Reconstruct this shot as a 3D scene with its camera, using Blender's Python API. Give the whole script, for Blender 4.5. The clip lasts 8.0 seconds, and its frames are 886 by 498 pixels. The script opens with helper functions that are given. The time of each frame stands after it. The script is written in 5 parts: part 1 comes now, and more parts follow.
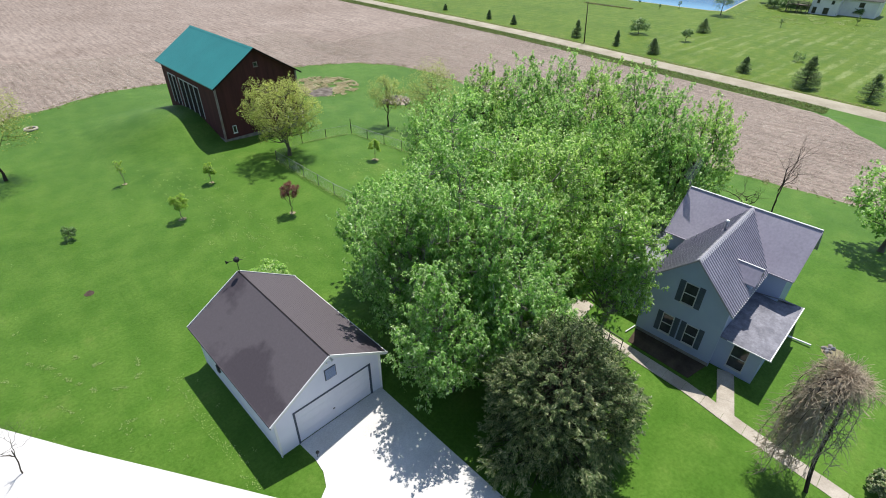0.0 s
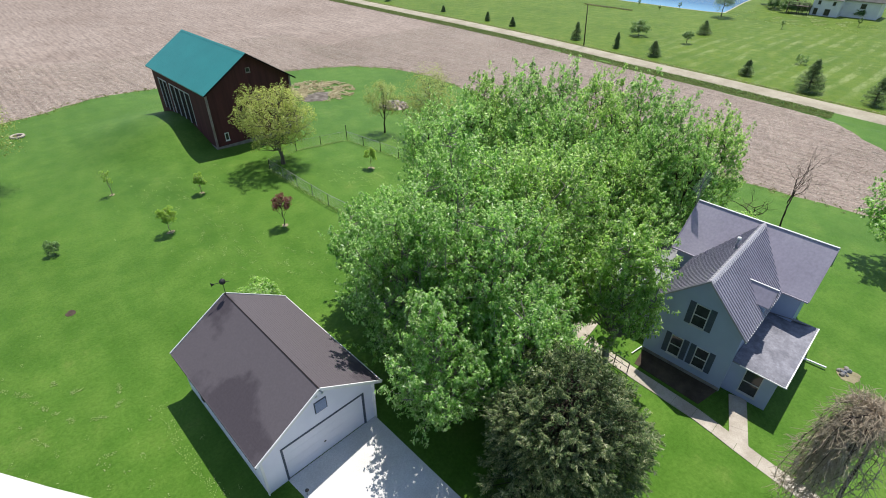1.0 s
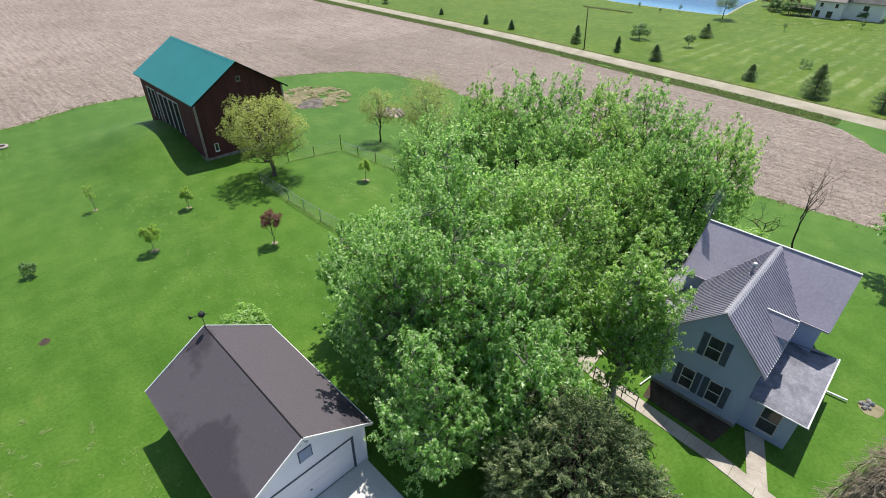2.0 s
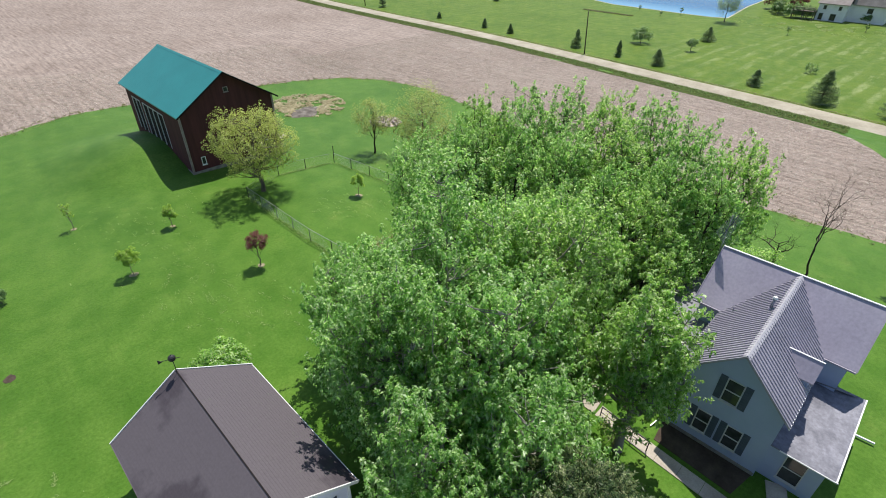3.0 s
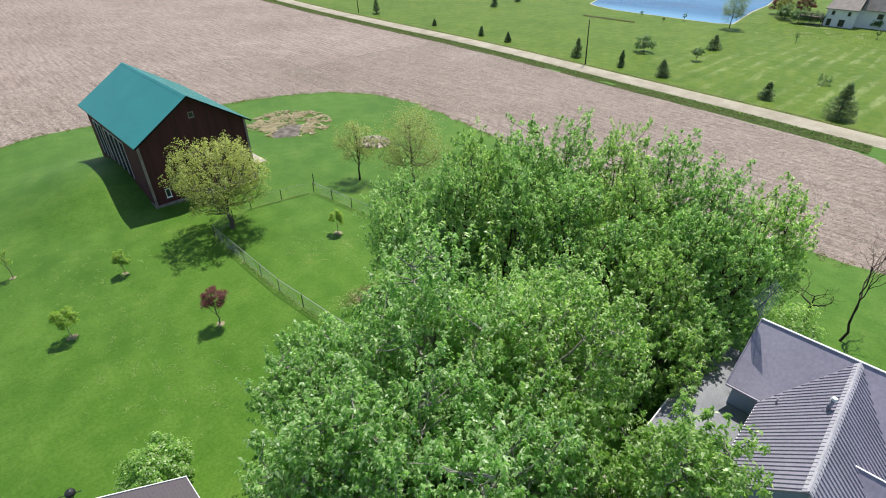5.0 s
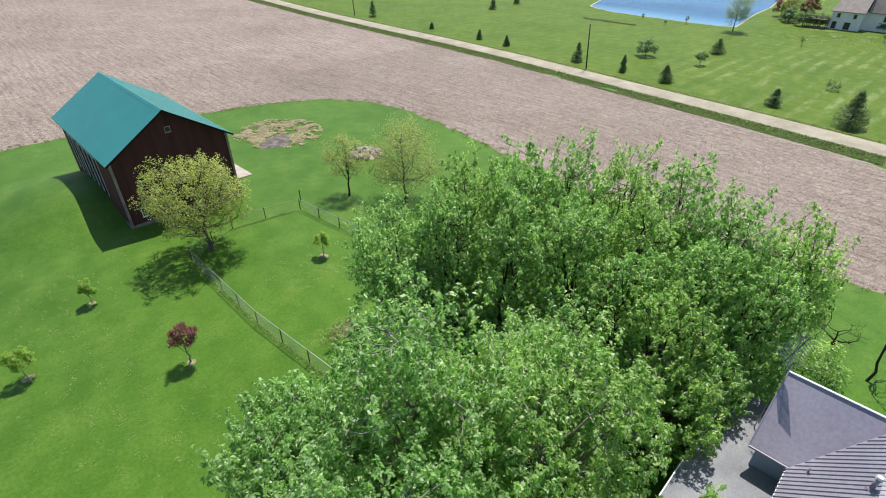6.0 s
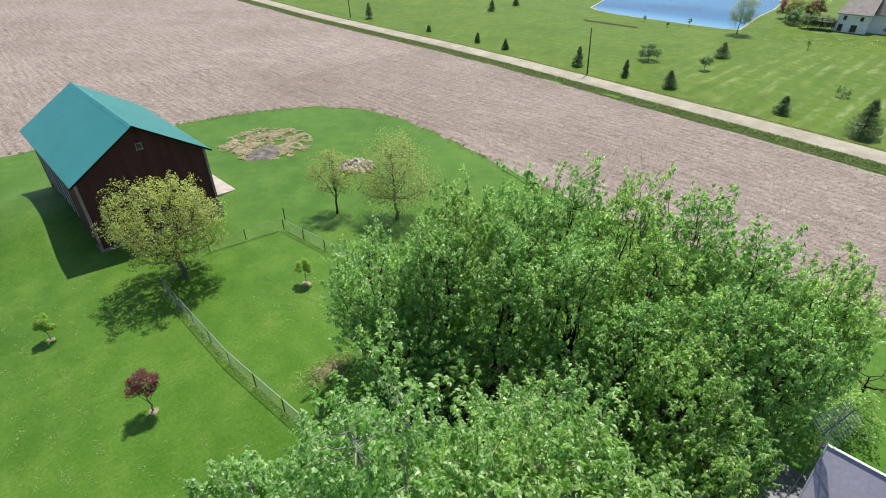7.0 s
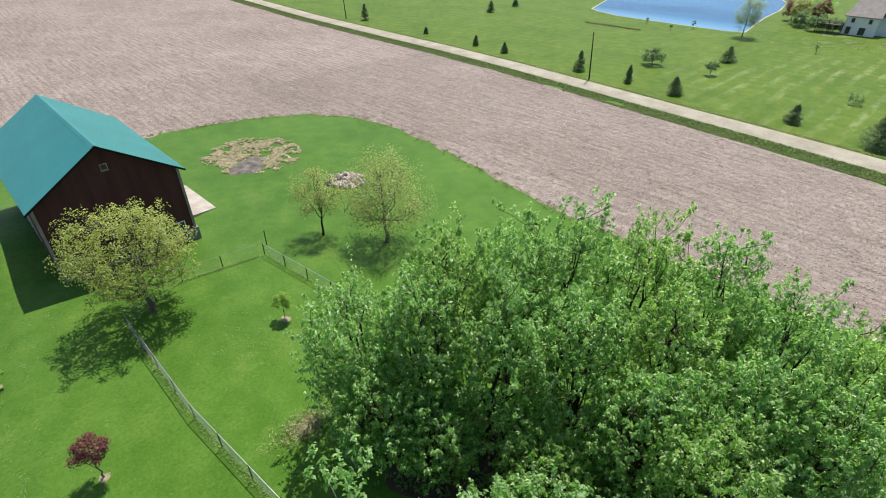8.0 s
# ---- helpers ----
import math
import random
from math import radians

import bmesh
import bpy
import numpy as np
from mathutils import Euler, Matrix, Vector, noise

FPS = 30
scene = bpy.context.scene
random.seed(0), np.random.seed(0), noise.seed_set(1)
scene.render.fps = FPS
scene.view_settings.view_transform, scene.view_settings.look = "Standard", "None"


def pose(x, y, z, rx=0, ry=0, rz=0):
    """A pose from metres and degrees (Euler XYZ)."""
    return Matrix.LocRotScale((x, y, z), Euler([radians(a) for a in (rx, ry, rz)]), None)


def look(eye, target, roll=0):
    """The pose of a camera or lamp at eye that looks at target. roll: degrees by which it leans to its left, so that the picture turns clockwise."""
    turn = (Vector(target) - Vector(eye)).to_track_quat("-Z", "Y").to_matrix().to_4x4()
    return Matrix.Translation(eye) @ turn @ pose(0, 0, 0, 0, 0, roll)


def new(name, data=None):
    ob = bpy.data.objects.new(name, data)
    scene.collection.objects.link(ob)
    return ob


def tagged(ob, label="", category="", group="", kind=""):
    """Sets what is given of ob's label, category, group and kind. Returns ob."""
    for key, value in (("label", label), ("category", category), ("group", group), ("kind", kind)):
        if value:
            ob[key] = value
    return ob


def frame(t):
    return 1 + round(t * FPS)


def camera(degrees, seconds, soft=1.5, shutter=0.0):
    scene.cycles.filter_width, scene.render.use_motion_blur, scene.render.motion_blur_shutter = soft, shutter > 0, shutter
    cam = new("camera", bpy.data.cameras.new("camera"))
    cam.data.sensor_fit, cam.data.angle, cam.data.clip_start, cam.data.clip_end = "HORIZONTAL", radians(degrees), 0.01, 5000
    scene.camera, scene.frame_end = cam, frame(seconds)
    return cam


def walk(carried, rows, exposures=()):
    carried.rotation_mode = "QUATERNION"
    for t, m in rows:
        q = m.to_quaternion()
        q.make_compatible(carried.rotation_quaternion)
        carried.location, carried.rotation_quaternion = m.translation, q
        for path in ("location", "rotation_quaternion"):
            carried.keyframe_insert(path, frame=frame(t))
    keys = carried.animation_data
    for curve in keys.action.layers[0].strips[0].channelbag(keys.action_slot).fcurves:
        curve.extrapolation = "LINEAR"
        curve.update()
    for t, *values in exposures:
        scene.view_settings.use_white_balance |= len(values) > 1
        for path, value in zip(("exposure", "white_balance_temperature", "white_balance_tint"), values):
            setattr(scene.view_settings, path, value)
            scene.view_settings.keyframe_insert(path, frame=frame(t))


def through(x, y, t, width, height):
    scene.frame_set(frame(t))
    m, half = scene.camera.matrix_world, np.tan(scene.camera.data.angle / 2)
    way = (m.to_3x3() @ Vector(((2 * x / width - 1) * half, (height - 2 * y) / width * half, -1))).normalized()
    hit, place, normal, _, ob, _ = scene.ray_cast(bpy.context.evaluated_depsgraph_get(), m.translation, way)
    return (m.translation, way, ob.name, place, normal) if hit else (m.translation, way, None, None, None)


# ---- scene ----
cam = camera(82.81, 8.0, soft=1.0)
# seconds, eye x y z, yaw to the left of +y, pitch, roll
PATH = [
    (0.0, 0.495, 0.954, 24.623, -45.007, -34.111, 0.718),
    (0.5, 1.170, 1.605, 24.661, -45.105, -34.109, 0.716),
    (1.0, 1.978, 2.350, 24.724, -45.183, -34.087, 0.696),
    (1.5, 2.904, 3.168, 24.802, -45.244, -34.049, 0.661),
    (2.0, 3.934, 4.042, 24.886, -45.289, -33.997, 0.614),
    (2.5, 5.056, 4.959, 24.972, -45.322, -33.937, 0.559),
    (3.0, 6.260, 5.908, 25.054, -45.344, -33.871, 0.499),
    (3.5, 7.537, 6.881, 25.128, -45.358, -33.803, 0.438),
    (4.0, 8.879, 7.875, 25.192, -45.367, -33.737, 0.378),
    (4.5, 10.281, 8.888, 25.247, -45.373, -33.677, 0.323),
    (5.0, 11.739, 9.923, 25.292, -45.378, -33.627, 0.276),
    (5.5, 13.251, 10.985, 25.329, -45.385, -33.589, 0.241),
    (6.0, 14.815, 12.084, 25.363, -45.396, -33.568, 0.221),
    (6.5, 16.432, 13.230, 25.399, -45.413, -33.568, 0.219),
    (7.0, 18.105, 14.440, 25.442, -45.439, -33.592, 0.239),
    (7.5, 19.837, 15.733, 25.501, -45.477, -33.643, 0.284),
    (8.0, 21.635, 17.129, 25.585, -45.528, -33.727, 0.357),
]
walk(cam, [(t, pose(x, y, z, 0, 0, yaw) @ pose(0, 0, 0, 90 + pitch, 0, 0) @ pose(0, 0, 0, 0, 0, roll)) for t, x, y, z, yaw, pitch, roll in PATH])

# ---- light ----
SUN_WAY = Vector((0.42, 0.20, 1.0)).normalized()
world = bpy.data.worlds.new("sky")
scene.world = world
world.use_nodes = True
wn = world.node_tree.nodes
sky = wn.new("ShaderNodeTexSky")
sky.sky_type = "NISHITA"
sky.sun_disc = False
sky.sun_elevation = math.asin(SUN_WAY.z)
sky.sun_rotation = math.atan2(SUN_WAY.x, SUN_WAY.y)
sky.air_density, sky.dust_density = 1.0, 0.6
wn["Background"].inputs[1].default_value = 0.112
world.node_tree.links.new(sky.outputs[0], wn["Background"].inputs[0])
sun = new("sun", bpy.data.lights.new("sun", "SUN"))
sun.data.energy, sun.data.angle, sun.data.color = 4.5, radians(0.53), (1.0, 0.955, 0.88)
sun.matrix_world = look(SUN_WAY * 100, (0, 0, 0))
scene.view_settings.exposure = 0.42


# ---- materials ----
def material(name, rough=0.8, metal=0.0, spec=0.3):
    m = bpy.data.materials.new(name)
    m.use_nodes = True
    b = m.node_tree.nodes["Principled BSDF"]
    b.inputs["Roughness"].default_value = rough
    b.inputs["Metallic"].default_value = metal
    b.inputs["Specular IOR Level"].default_value = spec
    return m


def node(m, kind, **sockets):
    n = m.node_tree.nodes.new("ShaderNode" + kind)
    for k, v in sockets.items():
        n.inputs[k.replace("_", " ")].default_value = v
    return n


def wire(m, a, b, out=0, to=0):
    m.node_tree.links.new(a.outputs[out], b.inputs[to])


def coords(m, scale=(1, 1, 1), turn=(0, 0, 0)):
    """World-size coordinates."""
    g = node(m, "NewGeometry")
    mp = node(m, "Mapping")
    mp.inputs["Scale"].default_value = scale
    mp.inputs["Rotation"].default_value = turn
    wire(m, g, mp, "Position", "Vector")
    return mp


def noise_tex(m, at, scale, detail=4.0, rough=0.55):
    n = node(m, "TexNoise", Scale=scale, Detail=detail, Roughness=rough)
    wire(m, at, n, "Vector", "Vector")
    return n


def ramp(m, src, stops, out=0):
    r = node(m, "ValToRGB")
    e = r.color_ramp.elements
    while len(e) < len(stops):
        e.new(0.5)
    for el, (p, c) in zip(e, stops):
        el.position, el.color = p, (*c, 1)
    wire(m, src, r, out, 0)
    return r


def mix(m, fac, a, b, mode="MIX", out=0):
    x = node(m, "Mix")
    x.data_type, x.blend_type = "RGBA", mode
    if isinstance(fac, float):
        x.inputs[0].default_value = fac
    else:
        wire(m, fac, x, out, 0)
    for s, v in ((6, a), (7, b)):
        if isinstance(v, tuple):
            x.inputs[s].default_value = (*v, 1)
        else:
            wire(m, v, x, 2 if v.bl_idname == "ShaderNodeMix" else 0, s)
    return x


def finish(m, colour, height=None, strength=0.3, dist=0.02, out=None):
    b = m.node_tree.nodes["Principled BSDF"]
    wire(m, colour, b, 2 if colour.bl_idname == "ShaderNodeMix" else 0, "Base Color")
    if height:
        bp = node(m, "Bump", Strength=strength, Distance=dist)
        wire(m, height, bp, 0, "Height")
        wire(m, bp, b, 0, "Normal")
    return m


def two_scale(name, dark, light, coarse, fine, rough=0.8, metal=0.0, spec=0.3, bump=0.3, dist=0.02, stretch=(1, 1, 1), mid=(0.35, 0.68), grain=0.72):
    """A surface with stains at a coarse scale and grain at a fine one."""
    m = material(name, rough, metal, spec)
    at = coords(m, stretch)
    c = ramp(m, noise_tex(m, at, coarse, 5), ((mid[0], dark), (mid[1], light)))
    f = noise_tex(m, at, fine, 3)
    g = ramp(m, f, ((0.3, (grain, grain, grain)), (0.7, (1.0, 1.0, 1.0))))
    return finish(m, mix(m, 0.7, c, g, "MULTIPLY"), f, bump, dist)


def lawn_material(name, deep, mid, light, dry, swath=False):
    m = material(name, 0.62, 0, 0.12 if swath else 0.3)
    m.node_tree.nodes["Principled BSDF"].inputs["Specular Tint"].default_value = (0.30, 0.85, 0.06, 1)
    at = coords(m)
    big = ramp(m, noise_tex(m, at, 0.05, 4), ((0.3, deep), (0.7, mid)))
    patch = noise_tex(m, at, 0.45, 6, 0.62)
    base = mix(m, ramp(m, patch, ((0.40, (0, 0, 0)), (0.66, (1, 1, 1)))), big, light)
    thin = noise_tex(m, at, 0.22, 9, 0.78)
    base = mix(m, ramp(m, thin, ((0.57, (0, 0, 0)), (0.8, (0.75, 0.75, 0.75)))), base, dry)
    rows = node(m, "TexWave", Scale=0.11, Distortion=2.4, Detail=2.0, Detail_Scale=0.35)
    wire(m, coords(m, (1, 1, 1), (0, 0, 0.12 if not swath else 1.5)), rows, "Vector", "Vector")
    base = mix(m, 0.16 if not swath else 0.05, base, ramp(m, rows, ((0.2, (0.72, 0.76, 0.7)), (0.8, (1, 1, 1)))), "MULTIPLY")
    cloud = ramp(m, noise_tex(m, at, 0.11, 6, 0.6), ((0.32, (0.74, 0.80, 0.72)), (0.52, (1, 1, 1)), (0.72, (1.16, 1.12, 1.1))))
    base = mix(m, 0.75, base, cloud, "MULTIPLY")
    if swath:
        gap = node(m, "VectorMath")
        gap.operation = "DISTANCE"
        gap.inputs[1].default_value = (146.0, 24.0, -2.0)
        wire(m, at, gap, "Vector", 0)
        reach = node(m, "MapRange")
        for i, v in ((1, 16.0), (2, 44.0), (3, 1.0), (4, 0.12)):
            reach.inputs[i].default_value = v
        wire(m, gap, reach, "Value", 0)
        where = mix(m, 1.0, ramp(m, noise_tex(m, at, 0.05, 3), ((0.36, (0, 0, 0)), (0.55, (1, 1, 1)))), ramp(m, reach, ((0.0, (0, 0, 0)), (1.0, (1, 1, 1)))), "MULTIPLY")
        lines = node(m, "TexWave", Scale=0.09, Distortion=1.6, Detail=3.0, Detail_Scale=1.0)
        lines.bands_direction = "Y"
        wire(m, coords(m, (1, 1, 1), (0, 0, 0.04)), lines, "Vector", "Vector")
        dabs = ramp(m, noise_tex(m, coords(m, (0.3, 0.8, 1)), 0.7, 5, 0.72), ((0.42, (0, 0, 0)), (0.66, (0.62, 0.62, 0.62))))
        k = mix(m, 1.0, mix(m, 1.0, where, ramp(m, lines, ((0.45, (0, 0, 0)), (0.85, (1, 1, 1)))), "MULTIPLY"), dabs, "MULTIPLY")
        base = mix(m, k, base, (0.36, 0.39, 0.19), out=2)
    fine = noise_tex(m, at, 5.0, 5, 0.75)
    tuft = ramp(m, fine, ((0.28, (0.50, 0.55, 0.45)), (0.62, (1, 1, 1))))
    base = mix(m, 0.85, base, tuft, "MULTIPLY")
    return finish(m, base, fine, 0.6, 0.06)


LAWN = lawn_material("lawn", (0.060, 0.133, 0.018), (0.075, 0.155, 0.023), (0.097, 0.177, 0.030), (0.178, 0.217, 0.062))
FAR_LAWN = lawn_material("far_lawn", (0.078, 0.142, 0.015), (0.101, 0.164, 0.019), (0.136, 0.189, 0.028), (0.28, 0.275, 0.10), True)


def field_material():
    m = material("tilled_soil", 0.95, 0, 0.1)
    at = coords(m)
    big = ramp(m, noise_tex(m, at, 0.035, 5), ((0.3, (0.248, 0.204, 0.177)), (0.7, (0.312, 0.264, 0.234))))
    rows = node(m, "TexWave", Scale=0.26, Distortion=1.0, Detail=3.0, Detail_Scale=0.3)
    wire(m, coords(m, (1, 1, 1), (0, 0, 0.05)), rows, "Vector", "Vector")
    c = mix(m, 0.15, big, ramp(m, rows, ((0.1, (0.62, 0.58, 0.56)), (0.75, (1.15, 1.14, 1.12)))), "MULTIPLY")
    clods = noise_tex(m, coords(m, (1.2, 1.0, 1)), 1.1, 9, 0.85)
    c = mix(m, 0.8, c, ramp(m, clods, ((0.34, (0.40, 0.36, 0.35)), (0.62, (1.2, 1.18, 1.15)))), "MULTIPLY")
    streak = noise_tex(m, coords(m, (1.25, 0.085, 1), (0, 0, 0.04)), 1.5, 5, 0.7)
    c = mix(m, 0.75, c, ramp(m, streak, ((0.36, (0.62, 0.58, 0.57)), (0.50, (1, 1, 1)), (0.64, (1.27, 1.24, 1.22)))), "MULTIPLY")
    patch = ramp(m, noise_tex(m, coords(m, (1.0, 0.45, 1)), 0.16, 6, 0.65), ((0.36, (0.0, 0.0, 0.0)), (0.66, (0.9, 0.9, 0.9))))
    straw = noise_tex(m, coords(m, (1.9, 1.0, 1)), 2.6, 6, 0.75)
    k = mix(m, 1.0, ramp(m, straw, ((0.52, (0, 0, 0)), (0.66, (0.9, 0.9, 0.9)))), patch, "MULTIPLY")
    c = mix(m, k, c, (0.50, 0.452, 0.405), out=2)
    return finish(m, c, clods, 0.7, 0.1)


FIELD = field_material()
GRAVEL = two_scale("gravel", (0.31, 0.275, 0.205), (0.43, 0.39, 0.305), 0.25, 3.0, 0.95, bump=0.4)
MEMBRANE = two_scale("roof_membrane", (0.17, 0.175, 0.195), (0.27, 0.275, 0.295), 0.6, 8, 0.7, bump=0.1)
FADED = two_scale("faded_paint", (0.20, 0.15, 0.145), (0.36, 0.29, 0.28), 0.9, 8, 0.8, bump=0.2)
CONCRETE = two_scale("concrete", (0.60, 0.585, 0.565), (0.72, 0.71, 0.69), 0.4, 14, 0.8, bump=0.1)
OLD_CONCRETE = two_scale("old_concrete", (0.36, 0.315, 0.26), (0.50, 0.45, 0.385), 0.8, 14, 0.85, bump=0.2)
SHINGLE = two_scale("asphalt_shingle", (0.070, 0.060, 0.070), (0.108, 0.095, 0.106), 0.13, 9, 0.9, 0.0, 0.15, bump=0.2, mid=(0.48, 0.52), grain=0.82)
PORCH_SHINGLE = two_scale("grey_shingle", (0.175, 0.175, 0.205), (0.285, 0.285, 0.325), 1.6, 6, 0.9, bump=0.6, dist=0.03, grain=0.6)
STEEL = two_scale("painted_steel_roof", (0.268, 0.250, 0.312), (0.325, 0.305, 0.374), 0.4, 6, 0.45, 0.0, 0.5, bump=0.05)
STEEL_CAP = two_scale("ridge_cap_steel", (0.42, 0.405, 0.45), (0.50, 0.485, 0.53), 0.8, 6, 0.4, 0.0, 0.5, bump=0.05)
SASH = two_scale("sash_paint", (0.40, 0.41, 0.43), (0.50, 0.51, 0.53), 0.8, 8, 0.5, bump=0.05, grain=0.93)
WHITE = two_scale("white_paint", (0.69, 0.69, 0.70), (0.77, 0.77, 0.775), 0.8, 8, 0.5, bump=0.05, grain=0.93)
DOOR_WHITE = two_scale("door_paint", (0.66, 0.665, 0.75), (0.71, 0.715, 0.80), 0.5, 5, 0.5, bump=0.03, grain=0.95)
DARK = two_scale("dark_metal", (0.02, 0.02, 0.022), (0.035, 0.035, 0.038), 2, 20, 0.5, bump=0.1)
GALV = two_scale("galvanised_steel", (0.34, 0.35, 0.36), (0.46, 0.47, 0.48), 3, 30, 0.4, 0.7, 0.5, bump=0.05)
SHUTTER = two_scale("shutter_paint", (0.055, 0.075, 0.11), (0.075, 0.095, 0.135), 2, 20, 0.6, bump=0.1)
TEAL = two_scale("green_steel_roof", (0.018, 0.182, 0.176), (0.023, 0.214, 0.207), 0.25, 4, 0.42, 0, 0.5, bump=0.04, grain=0.9)
BARN = two_scale("barn_red", (0.066, 0.021, 0.022), (0.096, 0.030, 0.031), 0.5, 5, 0.85, bump=0.3, stretch=(3, 3, 0.25))
BARN_DARK = two_scale("barn_interior", (0.012, 0.008, 0.008), (0.02, 0.014, 0.013), 1, 6, 0.9)
STONE = two_scale("foundation_stone", (0.17, 0.16, 0.15), (0.30, 0.28, 0.26), 1.6, 12, 0.9, bump=0.5)
BARK = two_scale("bark", (0.085, 0.070, 0.056), (0.17, 0.145, 0.12), 3, 20, 0.9, bump=0.6, stretch=(1, 1, 0.3))
PALE_BARK = two_scale("pale_bark", (0.20, 0.16, 0.12), (0.40, 0.34, 0.26), 3, 20, 0.9, bump=0.5, stretch=(1, 1, 0.3))
SILVER_BARK = two_scale("silver_bark", (0.19, 0.175, 0.155), (0.36, 0.335, 0.30), 3, 20, 0.9, bump=0.5, stretch=(1, 1, 0.3))
DARK_BARK = two_scale("dark_bark", (0.028, 0.02, 0.016), (0.06, 0.044, 0.035), 3, 20, 0.9, bump=0.5, stretch=(1, 1, 0.3))
TAN_SHOOT = two_scale("tan_shoot", (0.36, 0.29, 0.21), (0.58, 0.49, 0.37), 3, 20, 0.85, bump=0.3)
RING = two_scale("dry_mulch", (0.20, 0.18, 0.10), (0.33, 0.29, 0.18), 1.5, 9, 0.95, bump=0.5)
MUCK_PALE = two_scale("dry_muck", (0.10, 0.085, 0.07), (0.21, 0.185, 0.16), 1.2, 7, 0.95, bump=0.6, dist=0.05)
MUCK = two_scale("dark_soil", (0.085, 0.075, 0.068), (0.20, 0.18, 0.165), 0.8, 8, 0.95, bump=0.6, dist=0.05)
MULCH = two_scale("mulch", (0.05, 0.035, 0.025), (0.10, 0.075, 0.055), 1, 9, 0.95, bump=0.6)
TAN_SHINGLE = two_scale("tan_shingle", (0.27, 0.235, 0.215), (0.36, 0.315, 0.29), 0.6, 8, 0.9, bump=0.3)
PINK_STONE = two_scale("field_stone", (0.46, 0.36, 0.32), (0.62, 0.52, 0.48), 2, 12, 0.9, bump=0.3)


def siding_material(name, dark, light, pitch):
    """Lapped boards, told apart by a fine relief alone."""
    m = material(name, 0.55, 0, 0.35)
    at = coords(m)
    c = ramp(m, noise_tex(m, at, 0.6, 5), ((0.3, dark), (0.7, light)))
    g = node(m, "NewGeometry")
    sep = node(m, "SeparateXYZ")
    wire(m, g, sep, "Position", 0)
    saw = node(m, "Math")
    saw.operation = "MULTIPLY"
    saw.inputs[1].default_value = 1 / pitch
    wire(m, sep, saw, "Z", 0)
    fr = node(m, "Math")
    fr.operation = "FRACT"
    wire(m, saw, fr, 0, 0)
    return finish(m, c, fr, 0.5, 0.012)


SIDING = siding_material("blue_grey_siding", (0.280, 0.338, 0.500), (0.322, 0.384, 0.555), 0.13)
PALE_SIDING = siding_material("pale_grey_siding", (0.66, 0.665, 0.785), (0.73, 0.735, 0.84), 0.15)
FAR_SIDING = siding_material("white_siding", (0.62, 0.64, 0.66), (0.72, 0.73, 0.74), 0.2)


def glass_material():
    m = material("window_glass", 0.06, 0, 0.5)
    at = coords(m)
    return finish(m, ramp(m, noise_tex(m, at, 1.1, 2), ((0.3, (0.012, 0.014, 0.016)), (0.7, (0.05, 0.055, 0.06)))))


GLASS = glass_material()


def water_material():
    m = material("pond_water", 0.2, 0, 0.03)
    at = coords(m)
    f = noise_tex(m, at, 1.2, 3)
    # Sky reflection is put into the base colour, paler towards the near shore.
    deep = ramp(m, noise_tex(m, coords(m, (1, 0.4, 1)), 0.035, 4), ((0.35, (0.014, 0.085, 0.205)), (0.65, (0.034, 0.155, 0.315))))
    split = node(m, "SeparateXYZ")
    wire(m, at, split, "Vector", 0)
    reach = node(m, "MapRange")
    for i, v in ((1, 188.5), (2, 204.0), (3, 1.0), (4, 0.0)):
        reach.inputs[i].default_value = v
    wire(m, split, reach, "X", 0)
    return finish(m, mix(m, reach, deep, (0.12, 0.285, 0.43)), f, 0.5, 0.1)


WATER = water_material()
POND_RIM = two_scale("pond_rim", (0.34, 0.33, 0.24), (0.50, 0.48, 0.38), 0.3, 4, 0.95, bump=0.3)


def leaf_material(name, colours, through=0.35, gloss=0.25, clump=0.0):
    """Leaves that vary one by one and let light through."""
    m = material(name, 0.37, 0, gloss)
    g = node(m, "NewGeometry")
    n = len(colours)
    c = ramp(m, g, [(i / max(1, n - 1), col) for i, col in enumerate(colours)], "Random Per Island")
    at = coords(m)
    big = ramp(m, noise_tex(m, at, 0.35, 3), ((0.3, (0.78, 0.82, 0.75)), (0.7, (1.0, 1.0, 1.0))))
    c = mix(m, 1.0, c, big, "MULTIPLY")
    if clump:
        young = ramp(m, noise_tex(m, at, 2.1, 3, 0.6), ((0.36, (0.60, 0.66, 0.56)), (0.52, (0.98, 1.0, 0.95)), (0.68, (1.38, 1.26, 1.32))))
        c = mix(m, clump, c, young, "MULTIPLY")
    b = m.node_tree.nodes["Principled BSDF"]
    wire(m, c, b, 2, "Base Color")
    t = node(m, "BsdfTranslucent")
    wire(m, mix(m, 1.0, c, (1.55, 1.5, 1.1), "MULTIPLY"), t, 2, "Color")
    s = node(m, "MixShader")
    s.inputs[0].default_value = through
    wire(m, b, s, 0, 1)
    wire(m, t, s, 0, 2)
    wire(m, s, m.node_tree.nodes["Material Output"], 0, 0)
    return m


